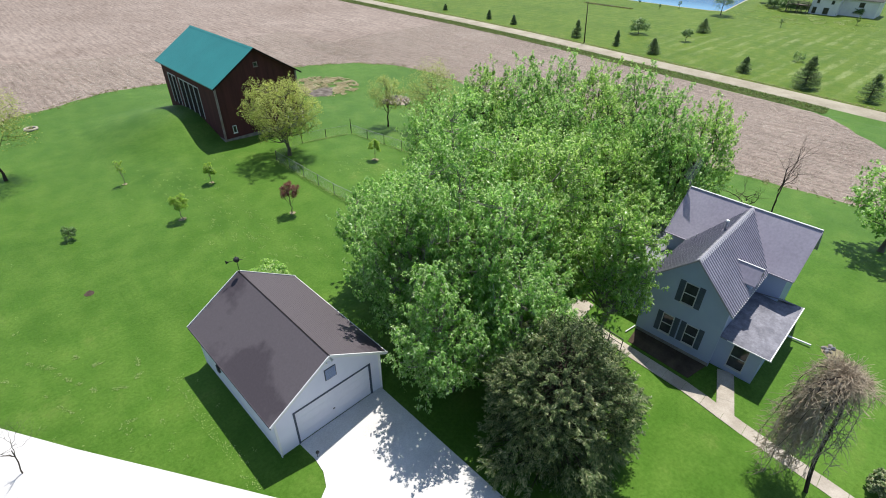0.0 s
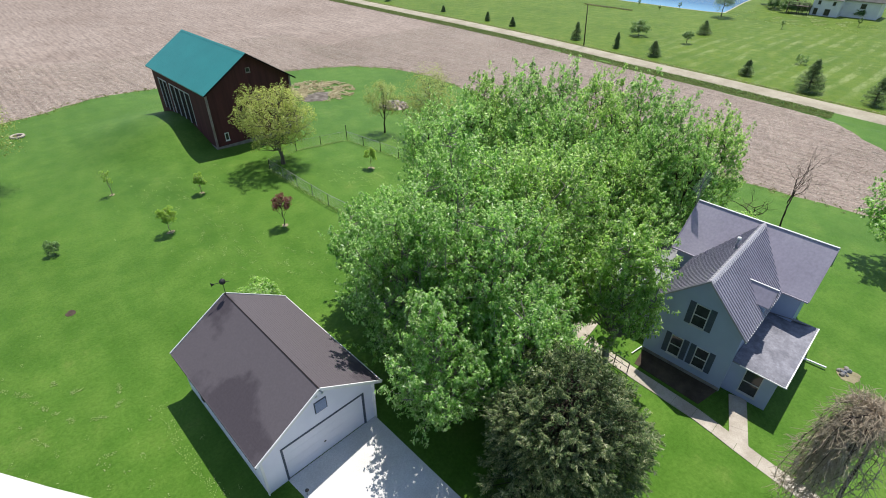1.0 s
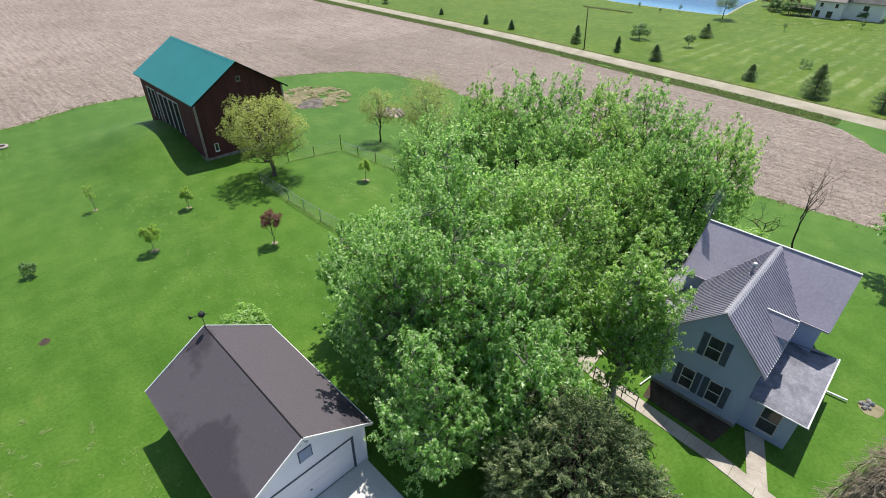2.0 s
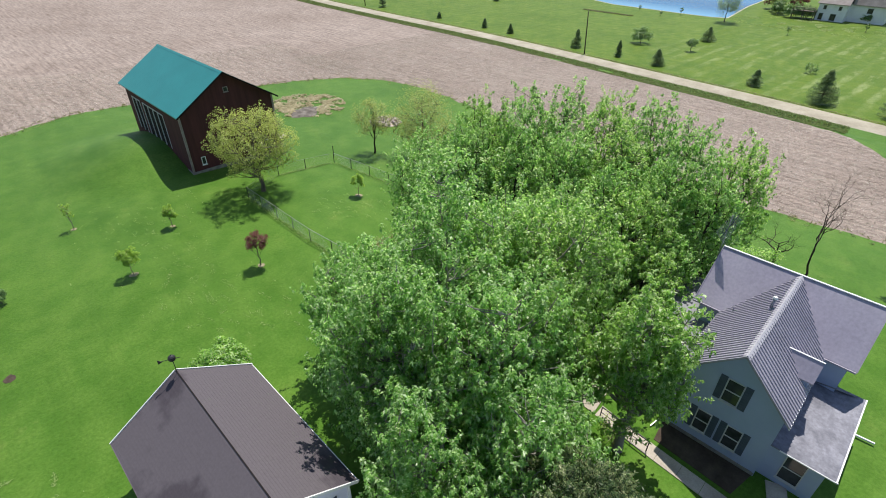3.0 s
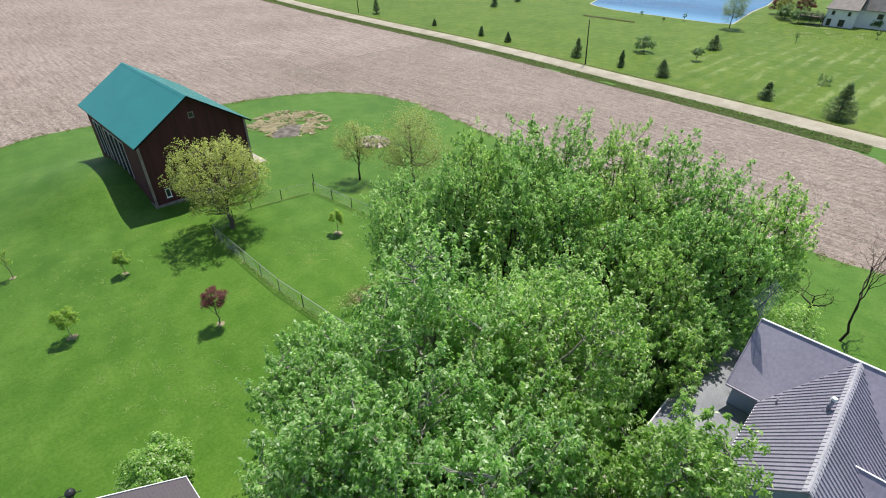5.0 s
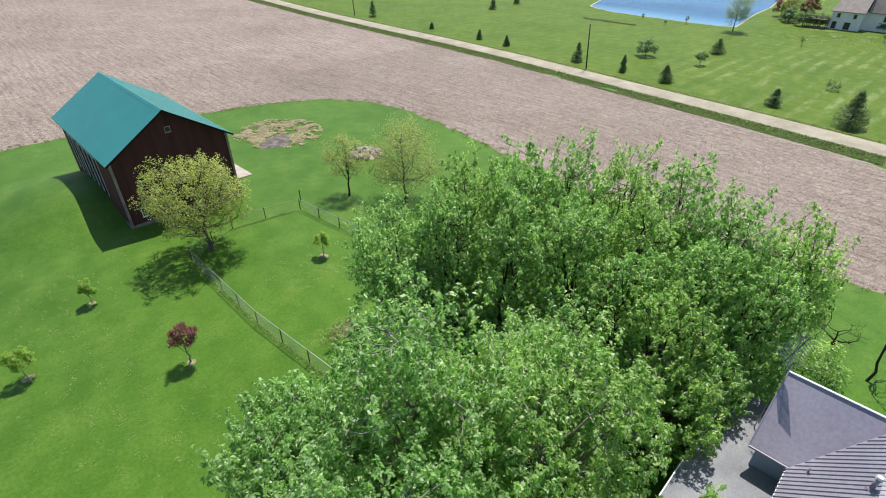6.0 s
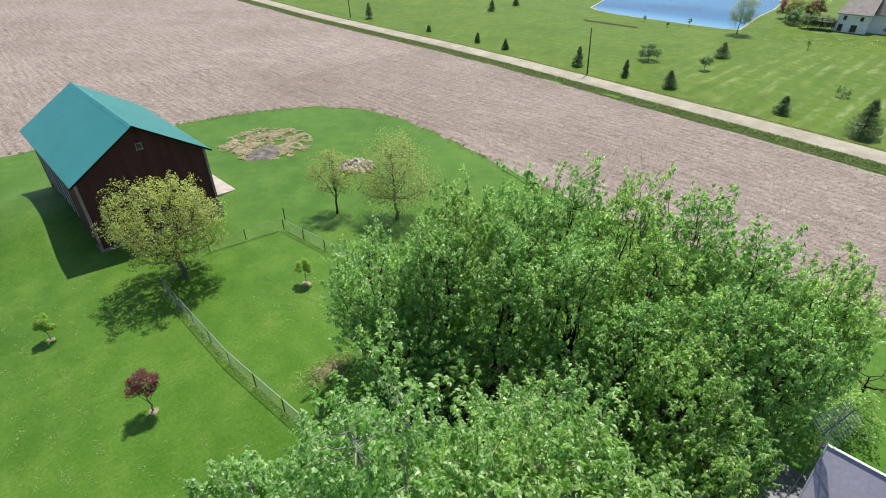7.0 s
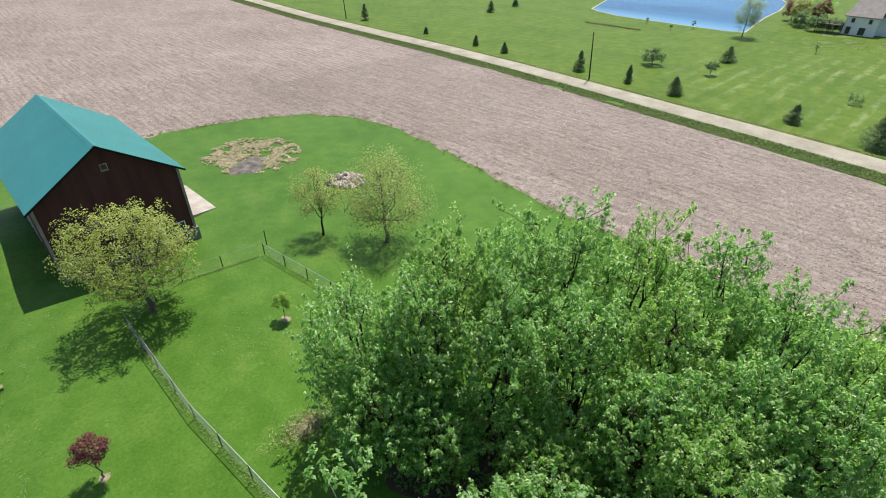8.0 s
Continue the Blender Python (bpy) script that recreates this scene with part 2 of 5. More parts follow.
MAPLE = leaf_material("maple_leaf", [(0.163, 0.338, 0.080), (0.210, 0.420, 0.104), (0.255, 0.475, 0.132), (0.315, 0.525, 0.172), (0.49, 0.66, 0.36), (0.62, 0.75, 0.49)], 0.62, 0.65, 0.9)
MAPLE_B = leaf_material("maple_leaf_yellowish", [(0.178, 0.345, 0.070), (0.228, 0.425, 0.090), (0.278, 0.482, 0.116), (0.338, 0.530, 0.152), (0.50, 0.64, 0.33), (0.61, 0.73, 0.44)], 0.62, 0.65, 0.9)
SPRUCE = leaf_material("spruce_needles", [(0.095, 0.17, 0.068), (0.14, 0.225, 0.094), (0.215, 0.28, 0.13), (0.36, 0.385, 0.215), (0.53, 0.55, 0.40)], 0.4, 0.3, 1.0)
# Needle colour darkened to stand for the shade inside the crown.
SHADED_NEEDLE = leaf_material("shaded_inner_needles", [(0.035, 0.065, 0.026), (0.055, 0.09, 0.036), (0.085, 0.11, 0.05)], 0.1, 0.1)
DARK_NEEDLE = leaf_material("pine_needles", [(0.125, 0.20, 0.095), (0.175, 0.26, 0.13), (0.25, 0.33, 0.19)], 0.4, 0.15)
SPRING = leaf_material("spring_leaf", [(0.27, 0.34, 0.085), (0.35, 0.415, 0.125), (0.43, 0.475, 0.17), (0.56, 0.57, 0.28)], 0.6)
PALE_SPRING = leaf_material("pale_spring_leaf", [(0.26, 0.32, 0.09), (0.36, 0.40, 0.14), (0.46, 0.48, 0.21)], 0.45)
BUSH = leaf_material("bush_leaf", [(0.11, 0.21, 0.065), (0.16, 0.28, 0.095), (0.25, 0.36, 0.17)], 0.3)
RED_LEAF = leaf_material("red_leaf", [(0.12, 0.030, 0.036), (0.18, 0.050, 0.055), (0.27, 0.11, 0.11)], 0.3)
POND_LEAF = leaf_material("grey_green_leaf", [(0.21, 0.30, 0.15), (0.28, 0.37, 0.20), (0.38, 0.46, 0.29)], 0.45)
SAPLING = leaf_material("sapling_leaf", [(0.22, 0.37, 0.06), (0.30, 0.46, 0.085), (0.42, 0.55, 0.15)], 0.55)
CLIPPING = leaf_material("grass_clipping", [(0.28, 0.31, 0.13), (0.38, 0.38, 0.19), (0.52, 0.50, 0.30)], 0.2, 0.1)
WISP = leaf_material("grass_wisp", [(0.20, 0.31, 0.085), (0.27, 0.37, 0.13), (0.42, 0.48, 0.25)], 0.3, 0.1)
RESIDUE = leaf_material("crop_residue", [(0.32, 0.278, 0.245), (0.43, 0.38, 0.34), (0.62, 0.57, 0.52)], 0.1, 0.1)
ROUGH_GRASS = leaf_material("rough_grass", [(0.20, 0.22, 0.11), (0.27, 0.275, 0.15), (0.38, 0.345, 0.215)], 0.35)
VERGE = leaf_material("verge_blades", [(0.14, 0.19, 0.075), (0.18, 0.23, 0.10), (0.225, 0.26, 0.13)], 0.3, 0.03)
STALK = leaf_material("straw_stalk", [(0.37, 0.305, 0.18), (0.49, 0.42, 0.265), (0.62, 0.55, 0.39)], 0.1)


# ---- builders ----
def root_of(ob):
    while ob.parent:
        ob = ob.parent
    return ob


def thing(name, at, label, category, group="", kind=""):
    ob = new(name)
    ob.location = at
    return tagged(ob, label, category, group, kind)


def link_mesh(name, me, mat, parent, label="", smooth=False):
    me.materials.append(mat)
    if smooth:
        me.polygons.foreach_set("use_smooth", [True] * len(me.polygons))
    ob = new(name, me)
    if parent:
        ob.parent = parent
    if label:
        tagged(ob, label)
    return ob


def part(name, bm, mat, parent, label="", smooth=False):
    """A bmesh in world places, as one mesh under a thing or a part."""
    if parent:
        bmesh.ops.translate(bm, verts=bm.verts, vec=-Vector(root_of(parent).location))
    bmesh.ops.recalc_face_normals(bm, faces=bm.faces)
    me = bpy.data.meshes.new(name)
    bm.to_mesh(me)
    bm.free()
    return link_mesh(name, me, mat, parent, label, smooth)


def array_part(name, verts, faces, mat, parent, label="", smooth=False):
    """Many vertices and equal faces, given as arrays in world places."""
    verts = np.asarray(verts, np.float32)
    if parent:
        verts = verts - np.array(root_of(parent).location, np.float32)
    faces = np.asarray(faces, np.int32)
    n, k = faces.shape
    me = bpy.data.meshes.new(name)
    me.vertices.add(len(verts))
    me.vertices.foreach_set("co", verts.ravel())
    me.loops.add(n * k)
    me.loops.foreach_set("vertex_index", faces.ravel())
    me.polygons.add(n)
    me.polygons.foreach_set("loop_start", np.arange(n, dtype=np.int32) * k)
    me.update(calc_edges=True)
    return link_mesh(name, me, mat, parent, label, smooth)


def box(bm, x0, x1, y0, y1, z0, z1, bevel=0.0):
    b = bmesh.ops.create_cube(bm, size=1.0)["verts"]
    bmesh.ops.scale(bm, verts=b, vec=(x1 - x0, y1 - y0, z1 - z0))
    bmesh.ops.translate(bm, verts=b, vec=((x0 + x1) / 2, (y0 + y1) / 2, (z0 + z1) / 2))
    if bevel:
        bmesh.ops.bevel(bm, geom=list({e for v in b for e in v.link_edges}), offset=bevel, segments=1, affect="EDGES")
    return bm


def boxes(*rows):
    bm = bmesh.new()
    for r in rows:
        box(bm, *r)
    return bm


def slab(bm, pts, down):
    """A sheet through pts with the given thickness vector."""
    d = Vector(down)
    top = [bm.verts.new(p) for p in pts]
    low = [bm.verts.new(Vector(p) + d) for p in pts]
    bm.faces.new(top)
    bm.faces.new(low[::-1])
    n = len(pts)
    for i in range(n):
        bm.faces.new((top[i], top[(i + 1) % n], low[(i + 1) % n], low[i]))
    return bm


def bar(bm, a, b, w, h=None, up=(0, 0, 1)):
    """A square bar from a to b."""
    a, b = Vector(a), Vector(b)
    d = (b - a).normalized()
    s = d.cross(Vector(up))
    s = (s if s.length > 1e-4 else d.cross(Vector((1, 0, 0)))).normalized()
    u = s.cross(d)
    h = h or w
    ring = [[bm.verts.new(p + s * (i * w / 2) + u * (j * h / 2)) for i, j in ((-1, -1), (1, -1), (1, 1), (-1, 1))] for p in (a, b)]
    bm.faces.new(ring[0])
    bm.faces.new(ring[1][::-1])
    for i in range(4):
        bm.faces.new((ring[0][i], ring[0][(i + 1) % 4], ring[1][(i + 1) % 4], ring[1][i]))
    return bm


def rod(bm, a, b, r0, r1=None, sides=8):
    a, b = Vector(a), Vector(b)
    m = Matrix.Translation((a + b) / 2) @ (b - a).to_track_quat("Z", "Y").to_matrix().to_4x4()
    bmesh.ops.create_cone(bm, cap_ends=True, segments=sides, radius1=r0, radius2=r0 if r1 is None else r1, depth=(b - a).length, matrix=m)
    return bm


class Tubes:
    """Gathers tapered limbs as arrays."""

    def __init__(self, sides=6):
        self.v, self.f, self.n, self.sides = [], [], 0, sides

    def add(self, pts, radii, sides=None):
        k = sides or self.sides
        pts = np.asarray(pts, float)
        m = len(pts)
        t = np.gradient(pts, axis=0)
        t /= np.linalg.norm(t, axis=1)[:, None] + 1e-9
        ref = np.where(np.abs(t[:, 2:3]) > 0.9, np.array([[1.0, 0, 0]]), np.array([[0, 0, 1.0]]))
        s = np.cross(t, ref)
        s /= np.linalg.norm(s, axis=1)[:, None] + 1e-9
        u = np.cross(s, t)
        a = np.arange(k) * 2 * np.pi / k
        ring = pts[:, None] + np.asarray(radii)[:, None, None] * (np.cos(a)[None, :, None] * s[:, None] + np.sin(a)[None, :, None] * u[:, None])
        self.v.append(ring.reshape(-1, 3))
        i = np.arange(m - 1)[:, None] * k
        j = np.arange(k)[None]
        q = np.stack([i + j, i + (j + 1) % k, i + k + (j + 1) % k, i + k + j], -1).reshape(-1, 4)
        self.f.append(q + self.n)
        self.n += m * k

    def put(self, name, mat, parent, label=""):
        return array_part(name, np.concatenate(self.v), np.concatenate(self.f), mat, parent, label, True)


def leaf_sheet(name, at, way, size, wide, mat, parent, rng, label="", kind="", along=None):
    """One kite-shaped, folded blade at each place."""
    n = len(at)
    nrm = way / (np.linalg.norm(way, axis=1)[:, None] + 1e-9)
    d = rng.normal(size=(n, 3)) if along is None else np.array(along)
    d -= nrm * (d * nrm).sum(1)[:, None]
    d /= np.linalg.norm(d, axis=1)[:, None] + 1e-9
    s = np.cross(nrm, d)
    length = size * rng.uniform(0.6, 1.35, n)[:, None]
    w = length * wide
    fold = nrm * w * 0.45
    v = np.stack([at - d * length * 0.5, at + s * w * 0.5 + fold, at + d * length * 0.5, at - s * w * 0.5 + fold], 1)
    ob = array_part(name, v.reshape(-1, 3), np.arange(4 * n).reshape(n, 4), mat, parent, label)
    if kind:
        tagged(ob, kind=kind)
    return ob


# ---- ground ----
def smooth(a, b, v):
    t = np.clip((v - a) / (b - a), 0, 1)
    return t * t * (3 - 2 * t)


HOUSE_Z = -0.45


ROAD_Y = [-300, 0, 10, 20, 30, 40, 50, 72, 85, 107, 134, 169, 208, 300, 3000]
ROAD_X = [70, 104.2, 105.4, 106.7, 107.9, 108.9, 109.8, 112.2, 113.5, 114.8, 115.4, 116.6, 120, 126, 250]


def road_x(y):
    """The middle of the gravel road."""
    return np.interp(y, ROAD_Y, ROAD_X)


def ground_z(x, y):
    """The yard falls gently towards the field and the road; an earth bank climbs to the barn doors."""
    fall = -2.0 * smooth(24, 58, x + 0.35 * (y - 60))
    hollow = HOUSE_Z * (1 - smooth(6.5, 13, np.hypot((x - 34) * 0.8, y - 6)))
    u = x - road_x(y)
    ditch = -0.25 * smooth(-6.6, -5.0, u) * (1 - smooth(-4.6, -2.9, u))
    bank = 1.9 * smooth(61.5, 71, y) * (1 - smooth(73.5, 84.5, y)) * smooth(9.0, 21.0, x) * (1 - smooth(23.8, 26.0, x))
    return fall + hollow + ditch + bank


def on_ground(x, y, up=0.0):
    return Vector((x, y, float(ground_z(x, y)) + up))


FIELD_EDGE = [(-600, 70), (-60, 86), (4, 90.3), (11, 92.2), (20, 96.2), (28, 97.5), (45, 97.4), (55, 95), (63, 90.5), (68, 84.3), (70, 75), (69, 63), (67.3, 53),
              (65.9, 45), (65.2, 30), (65.2, 15), (65.6, 8), (66, 0), (67, -12), (76, -10), (84, -1), (89.2, 4.2), (94.8, 9.8), (98.6, 13.2), (100.2, 20), (101.3, 30), (102.4, 40), (103.6, 50),
              (106.3, 72), (107.9, 85), (109.2, 107), (109.8, 134), (111, 169), (114.3, 208), (120, 300), (136, 700), (-600, 700)]


def edge_distance(px, py, poly):
    """Metres inside (plus) or outside (minus) a closed outline."""
    best, inside = np.full(px.shape, 1e9), np.zeros(px.shape, bool)
    for (x0, y0), (x1, y1) in zip(poly, poly[1:] + poly[:1]):
        dx, dy = x1 - x0, y1 - y0
        t = np.clip(((px - x0) * dx + (py - y0) * dy) / (dx * dx + dy * dy), 0, 1)
        best = np.minimum(best, np.hypot(px - x0 - t * dx, py - y0 - t * dy))
        cross = (y0 > py) != (y1 > py)
        inside ^= cross & (px < x0 + (py - y0) * dx / (dy if dy else 1e-9))
    return np.where(inside, best, -best)


def spread(lo, hi, step, far):
    """Even steps in the middle, growing towards the horizon."""
    mid = list(np.arange(lo, hi + 0.01, step))
    out, d = [], step
    while sum(out) < far:
        d *= 1.35
        out.append(d)
    run = np.cumsum(out)
    return np.array([lo - r for r in run[::-1]] + mid + [hi + r for r in run])


def lay_ground():
    xs, ys = spread(-16, 122, 1.0, 3200), spread(-20, 118, 1.0, 3200)
    gx, gy = np.meshgrid(xs, ys, indexing="ij")
    gz = ground_z(gx, gy)
    d = edge_distance(gx, gy, FIELD_EDGE)
    near = (np.abs(d) < 6)
    for i, j in zip(*np.nonzero(near)):
        d[i, j] += 0.55 * noise.noise((gx[i, j] * 0.35, gy[i, j] * 0.35, 3.0)) + 0.4 * noise.noise((gx[i, j] * 1.1, gy[i, j] * 1.1, 7.0))
    beyond = gx > road_x(gy)
    nx, ny = gx.shape
    store = {"ground": ([], [], {}), "field": ([], [], {}), "meadow": ([], [], {})}

    def vert(kind, key, co):
        v, f, seen = store[kind]
        if key not in seen:
            seen[key] = len(v)
            v.append(co)
        return seen[key]

    for i in range(nx - 1):
        for j in range(ny - 1):
            ids = ((i, j), (i + 1, j), (i + 1, j + 1), (i, j + 1))
            dd = [d[a] for a in ids]
            base = "meadow" if beyond[i + 1, j] and beyond[i, j] else "ground"
            if min(dd) > 0 or max(dd) <= 0:
                kind = "field" if min(dd) > 0 else base
                store[kind][1].append([vert(kind, a, (gx[a], gy[a], gz[a])) for a in ids])
                continue
            for kind, sign in (("field", 1), (base, -1)):
                loop = []
                for a, b in zip(ids, ids[1:] + ids[:1]):
                    if d[a] * sign > 0 or (d[a] == 0):
                        loop.append(vert(kind, a, (gx[a], gy[a], gz[a])))
                    if d[a] * d[b] < 0:
                        lo, hi = min(a, b), max(a, b)
                        t = d[lo] / (d[lo] - d[hi])
                        p = tuple(u + t * (w - u) for u, w in zip((gx[lo], gy[lo], gz[lo]), (gx[hi], gy[hi], gz[hi])))
                        loop.append(vert(kind, (lo, hi), p))
                if len(loop) > 2:
                    store[kind][1].append(loop)
    for kind, mat, label in (("ground", LAWN, "mown green lawn with thin dry patches round the farmyard"), ("field", FIELD, "bare tilled field of pale pinkish soil in rows"),
                             ("meadow", FAR_LAWN, "bright mown grass with pale stripes beyond the road")):
        v, f, _ = store[kind]
        me = bpy.data.meshes.new(kind)
        me.from_pydata(v, [], f)
        tagged(link_mesh(kind, me, mat, None, smooth=True), label, {"ground": "lawn", "field": "field", "meadow": "grass"}[kind], kind="structure")


lay_ground()


def lay_road():
    ys = np.concatenate([np.arange(-300, 300, 6.0), [600, 1500, 3000]])
    across = ((-2.85, -0.12), (-2.45, 0.05), (-0.8, 0.12), (0.8, 0.12), (2.45, 0.05), (2.85, -0.12))
    v, f = [], []
    for k, y in enumerate(ys):
        mid = float(road_x(y))
        for dx, up in across:
            w = dx + 0.12 * noise.noise((y * 0.2, dx, 0))
            v.append((mid + w, y, -2.0 + up))
        if k:
            for i in range(5):
                a = (k - 1) * 6 + i
                f.append((a, a + 1, a + 7, a + 6))
    tagged(array_part("road", v, f, GRAVEL, None, smooth=True), "straight pale gravel country road along the tilled field", "road", kind="structure")


lay_road()


def flat_piece(name, pts, up, thick, mat, label, category):
    bm = bmesh.new()
    slab(bm, [(x, y, float(ground_z(x, y)) + up) for x, y in pts], (0, 0, -thick))
    bmesh.ops.triangulate(bm, faces=[f for f in bm.faces if len(f.verts) > 4])
    return tagged(part(name, bm, mat, None), label, category, kind="structure")


flat_piece("driveway", [(6.95, 18.42), (7.05, 17.1), (6.95, 16.1), (6.6, 15.3), (6.0, 14.9), (5.4, 15.1), (4.3, 16.8), (1.2, 21.7), (-2, 26.7), (-4.6, 31), (-14, 47), (-19, 44),
                        (-8, 26), (-2, 16), (2, 8), (4, 0), (5, -20), (12.67, -20), (12.67, 18.42)], 0.05, 0.3, CONCRETE, "bright white poured concrete driveway in front of the garage", "driveway")


def lay_walk():
    top = thing("pavement", (26.5, 4, HOUSE_Z), "narrow pale concrete garden walk of cast slabs", "path", kind="structure")
    for k in range(16):
        y0 = 13.2 - 1.3 * k
        x0, x1 = [26.3 + (0.07 if v > 5 else 0.2) * (v - 5) for v in (y0, y0 - 1.3)]
        z0 = [float(ground_z(x0 + 0.5, y)) + 0.05 for y in (y0, y0 - 1.3)]
        bm = bmesh.new()
        slab(bm, [(x0, y0 - 0.01, z0[0]), (x1, y0 - 1.29, z0[1]), (x1 + 0.95, y0 - 1.29, z0[1]), (x0 + 0.95, y0 - 0.01, z0[0])], (0, 0, -0.25))
        part("slab", bm, OLD_CONCRETE, top)
    for a, b in (((30.0, 4.0), (28.66, 3.5)), ((28.65, 3.495), (27.55, 3.1)), ((27.54, 3.095), (26.5, 2.72))):
        bm = bmesh.new()
        w = Vector((-0.36, 0.93, 0)) * 0.5
        slab(bm, [Vector((*p, HOUSE_Z + 0.055)) + s * w for p, s in ((a, 1), (b, 1), (b, -1), (a, -1))], (0, 0, -0.25))
        part("slab", bm, OLD_CONCRETE, top)


lay_walk()
# Dark sheet added to deepen the house shade on this strip of lawn.
flat_piece("house_shade_sheet", [(27.65, 5.5), (29.55, 5.1), (29.55, 10.1), (27.95, 9.9)], 0.03, 0.3, MULCH, "dark mulch-coloured sheet that deepens the shade along the house wall", "flower bed")
flat_piece("patio", [(26.9, 13.3), (29.5, 13.6), (29.5, 14.7), (28.3, 17.0), (26.9, 16.8)], 0.06, 0.3, OLD_CONCRETE, "small weathered concrete patio under the maples", "patio")
POND = [(197, 116), (193.5, 111.5), (189.8, 102), (189.2, 86), (188.8, 76), (188.9, 68), (191, 63.8), (197, 64.5), (208, 66), (221, 67.6), (240, 68.6), (262, 72), (285, 82), (300, 98), (290, 125), (255, 130), (222, 124)]
# Pale rim added for the bright sky reflection along the water's edge.
flat_piece("pond_rim", [(x + (x - 232) * 0.014, y + (y - 95) * 0.018) for x, y in POND], 0.035, 0.3, POND_RIM, "narrow pale rim for the bright edge of the pond water", "shore")
flat_piece("water", POND, 0.06, 0.3, WATER, "blue pond with the sky reflection put into its colour", "pond")


# ---- buildings ----
def gable_wall(bm, axis, at, thick, a0, a1, z0, z_eave, apex, z_top):
    """A gable wall with its pointed top. axis: the way that it faces."""
    pts = [(a0, z0), (a1, z0), (a1, z_eave), (apex, z_top), (a0, z_eave)]
    p3 = [(at, a, z) if axis == "x" else (a, at, z) for a, z in pts]
    return slab(bm, p3, (thick, 0, 0) if axis == "x" else (0, thick, 0))


def window(parent, axis, at, out, a0, a1, z0, z1, shutters=0.0, trim=0.05, mid=True, mat=SASH, glass_label="dark window pane mirroring the sky"):
    """A sash window on a wall that faces -x or -y: frame with rail, panes, sill and shutters. out: -1 or 1, the way that it faces."""
    def b(u0, u1, v0, v1, d0, d1):
        lo, hi = sorted((at + out * d0, at + out * d1))
        return (lo, hi, u0, u1, v0, v1) if axis == "x" else (u0, u1, lo, hi, v0, v1)

    zm = (z0 + z1) / 2
    rows = [b(a0, a0 + trim, z0, z1, -0.04, 0.05), b(a1 - trim, a1, z0, z1, -0.04, 0.05), b(a0 + trim, a1 - trim, z1 - trim, z1, -0.04, 0.05), b(a0 + trim, a1 - trim, z0, z0 + trim, -0.04, 0.05)]
    if mid:
        rows.append(b(a0 + trim, a1 - trim, zm - 0.03, zm + 0.03, -0.04, 0.04))
    frame_ob = part("window_frame", boxes(*rows), mat, parent, "thin pale painted sash frame" if mat == SASH else "")
    spans = ((z0 + trim, zm - 0.03), (zm + 0.03, z1 - trim)) if mid else ((z0 + trim, z1 - trim),)
    for lo, hi in spans:
        part("pane", boxes(b(a0 + trim, a1 - trim, lo, hi, 0.004, 0.012)), GLASS, frame_ob, glass_label)
    part("window_sill", boxes(b(a0 - 0.04, a1 + 0.04, z0 - 0.06, z0, -0.02, 0.1)), mat, parent)
    if shutters:
        for s0, s1 in ((a0 - shutters - 0.02, a0 - 0.02), (a1 + 0.02, a1 + 0.02 + shutters)):
            sh = part("shutter", boxes(b(s0, s1, z0 - 0.03, z1 + 0.03, 0.0, 0.03)), SHUTTER, parent, "dark blue-grey louvred shutter")
            n = 9
            step = (z1 - z0) / n
            part("louvre", boxes(*[b(s0 + 0.05, s1 - 0.05, z0 + step * (k + 0.15), z0 + step * (k + 0.75), 0.03, 0.045) for k in range(n)]), SHUTTER, sh)


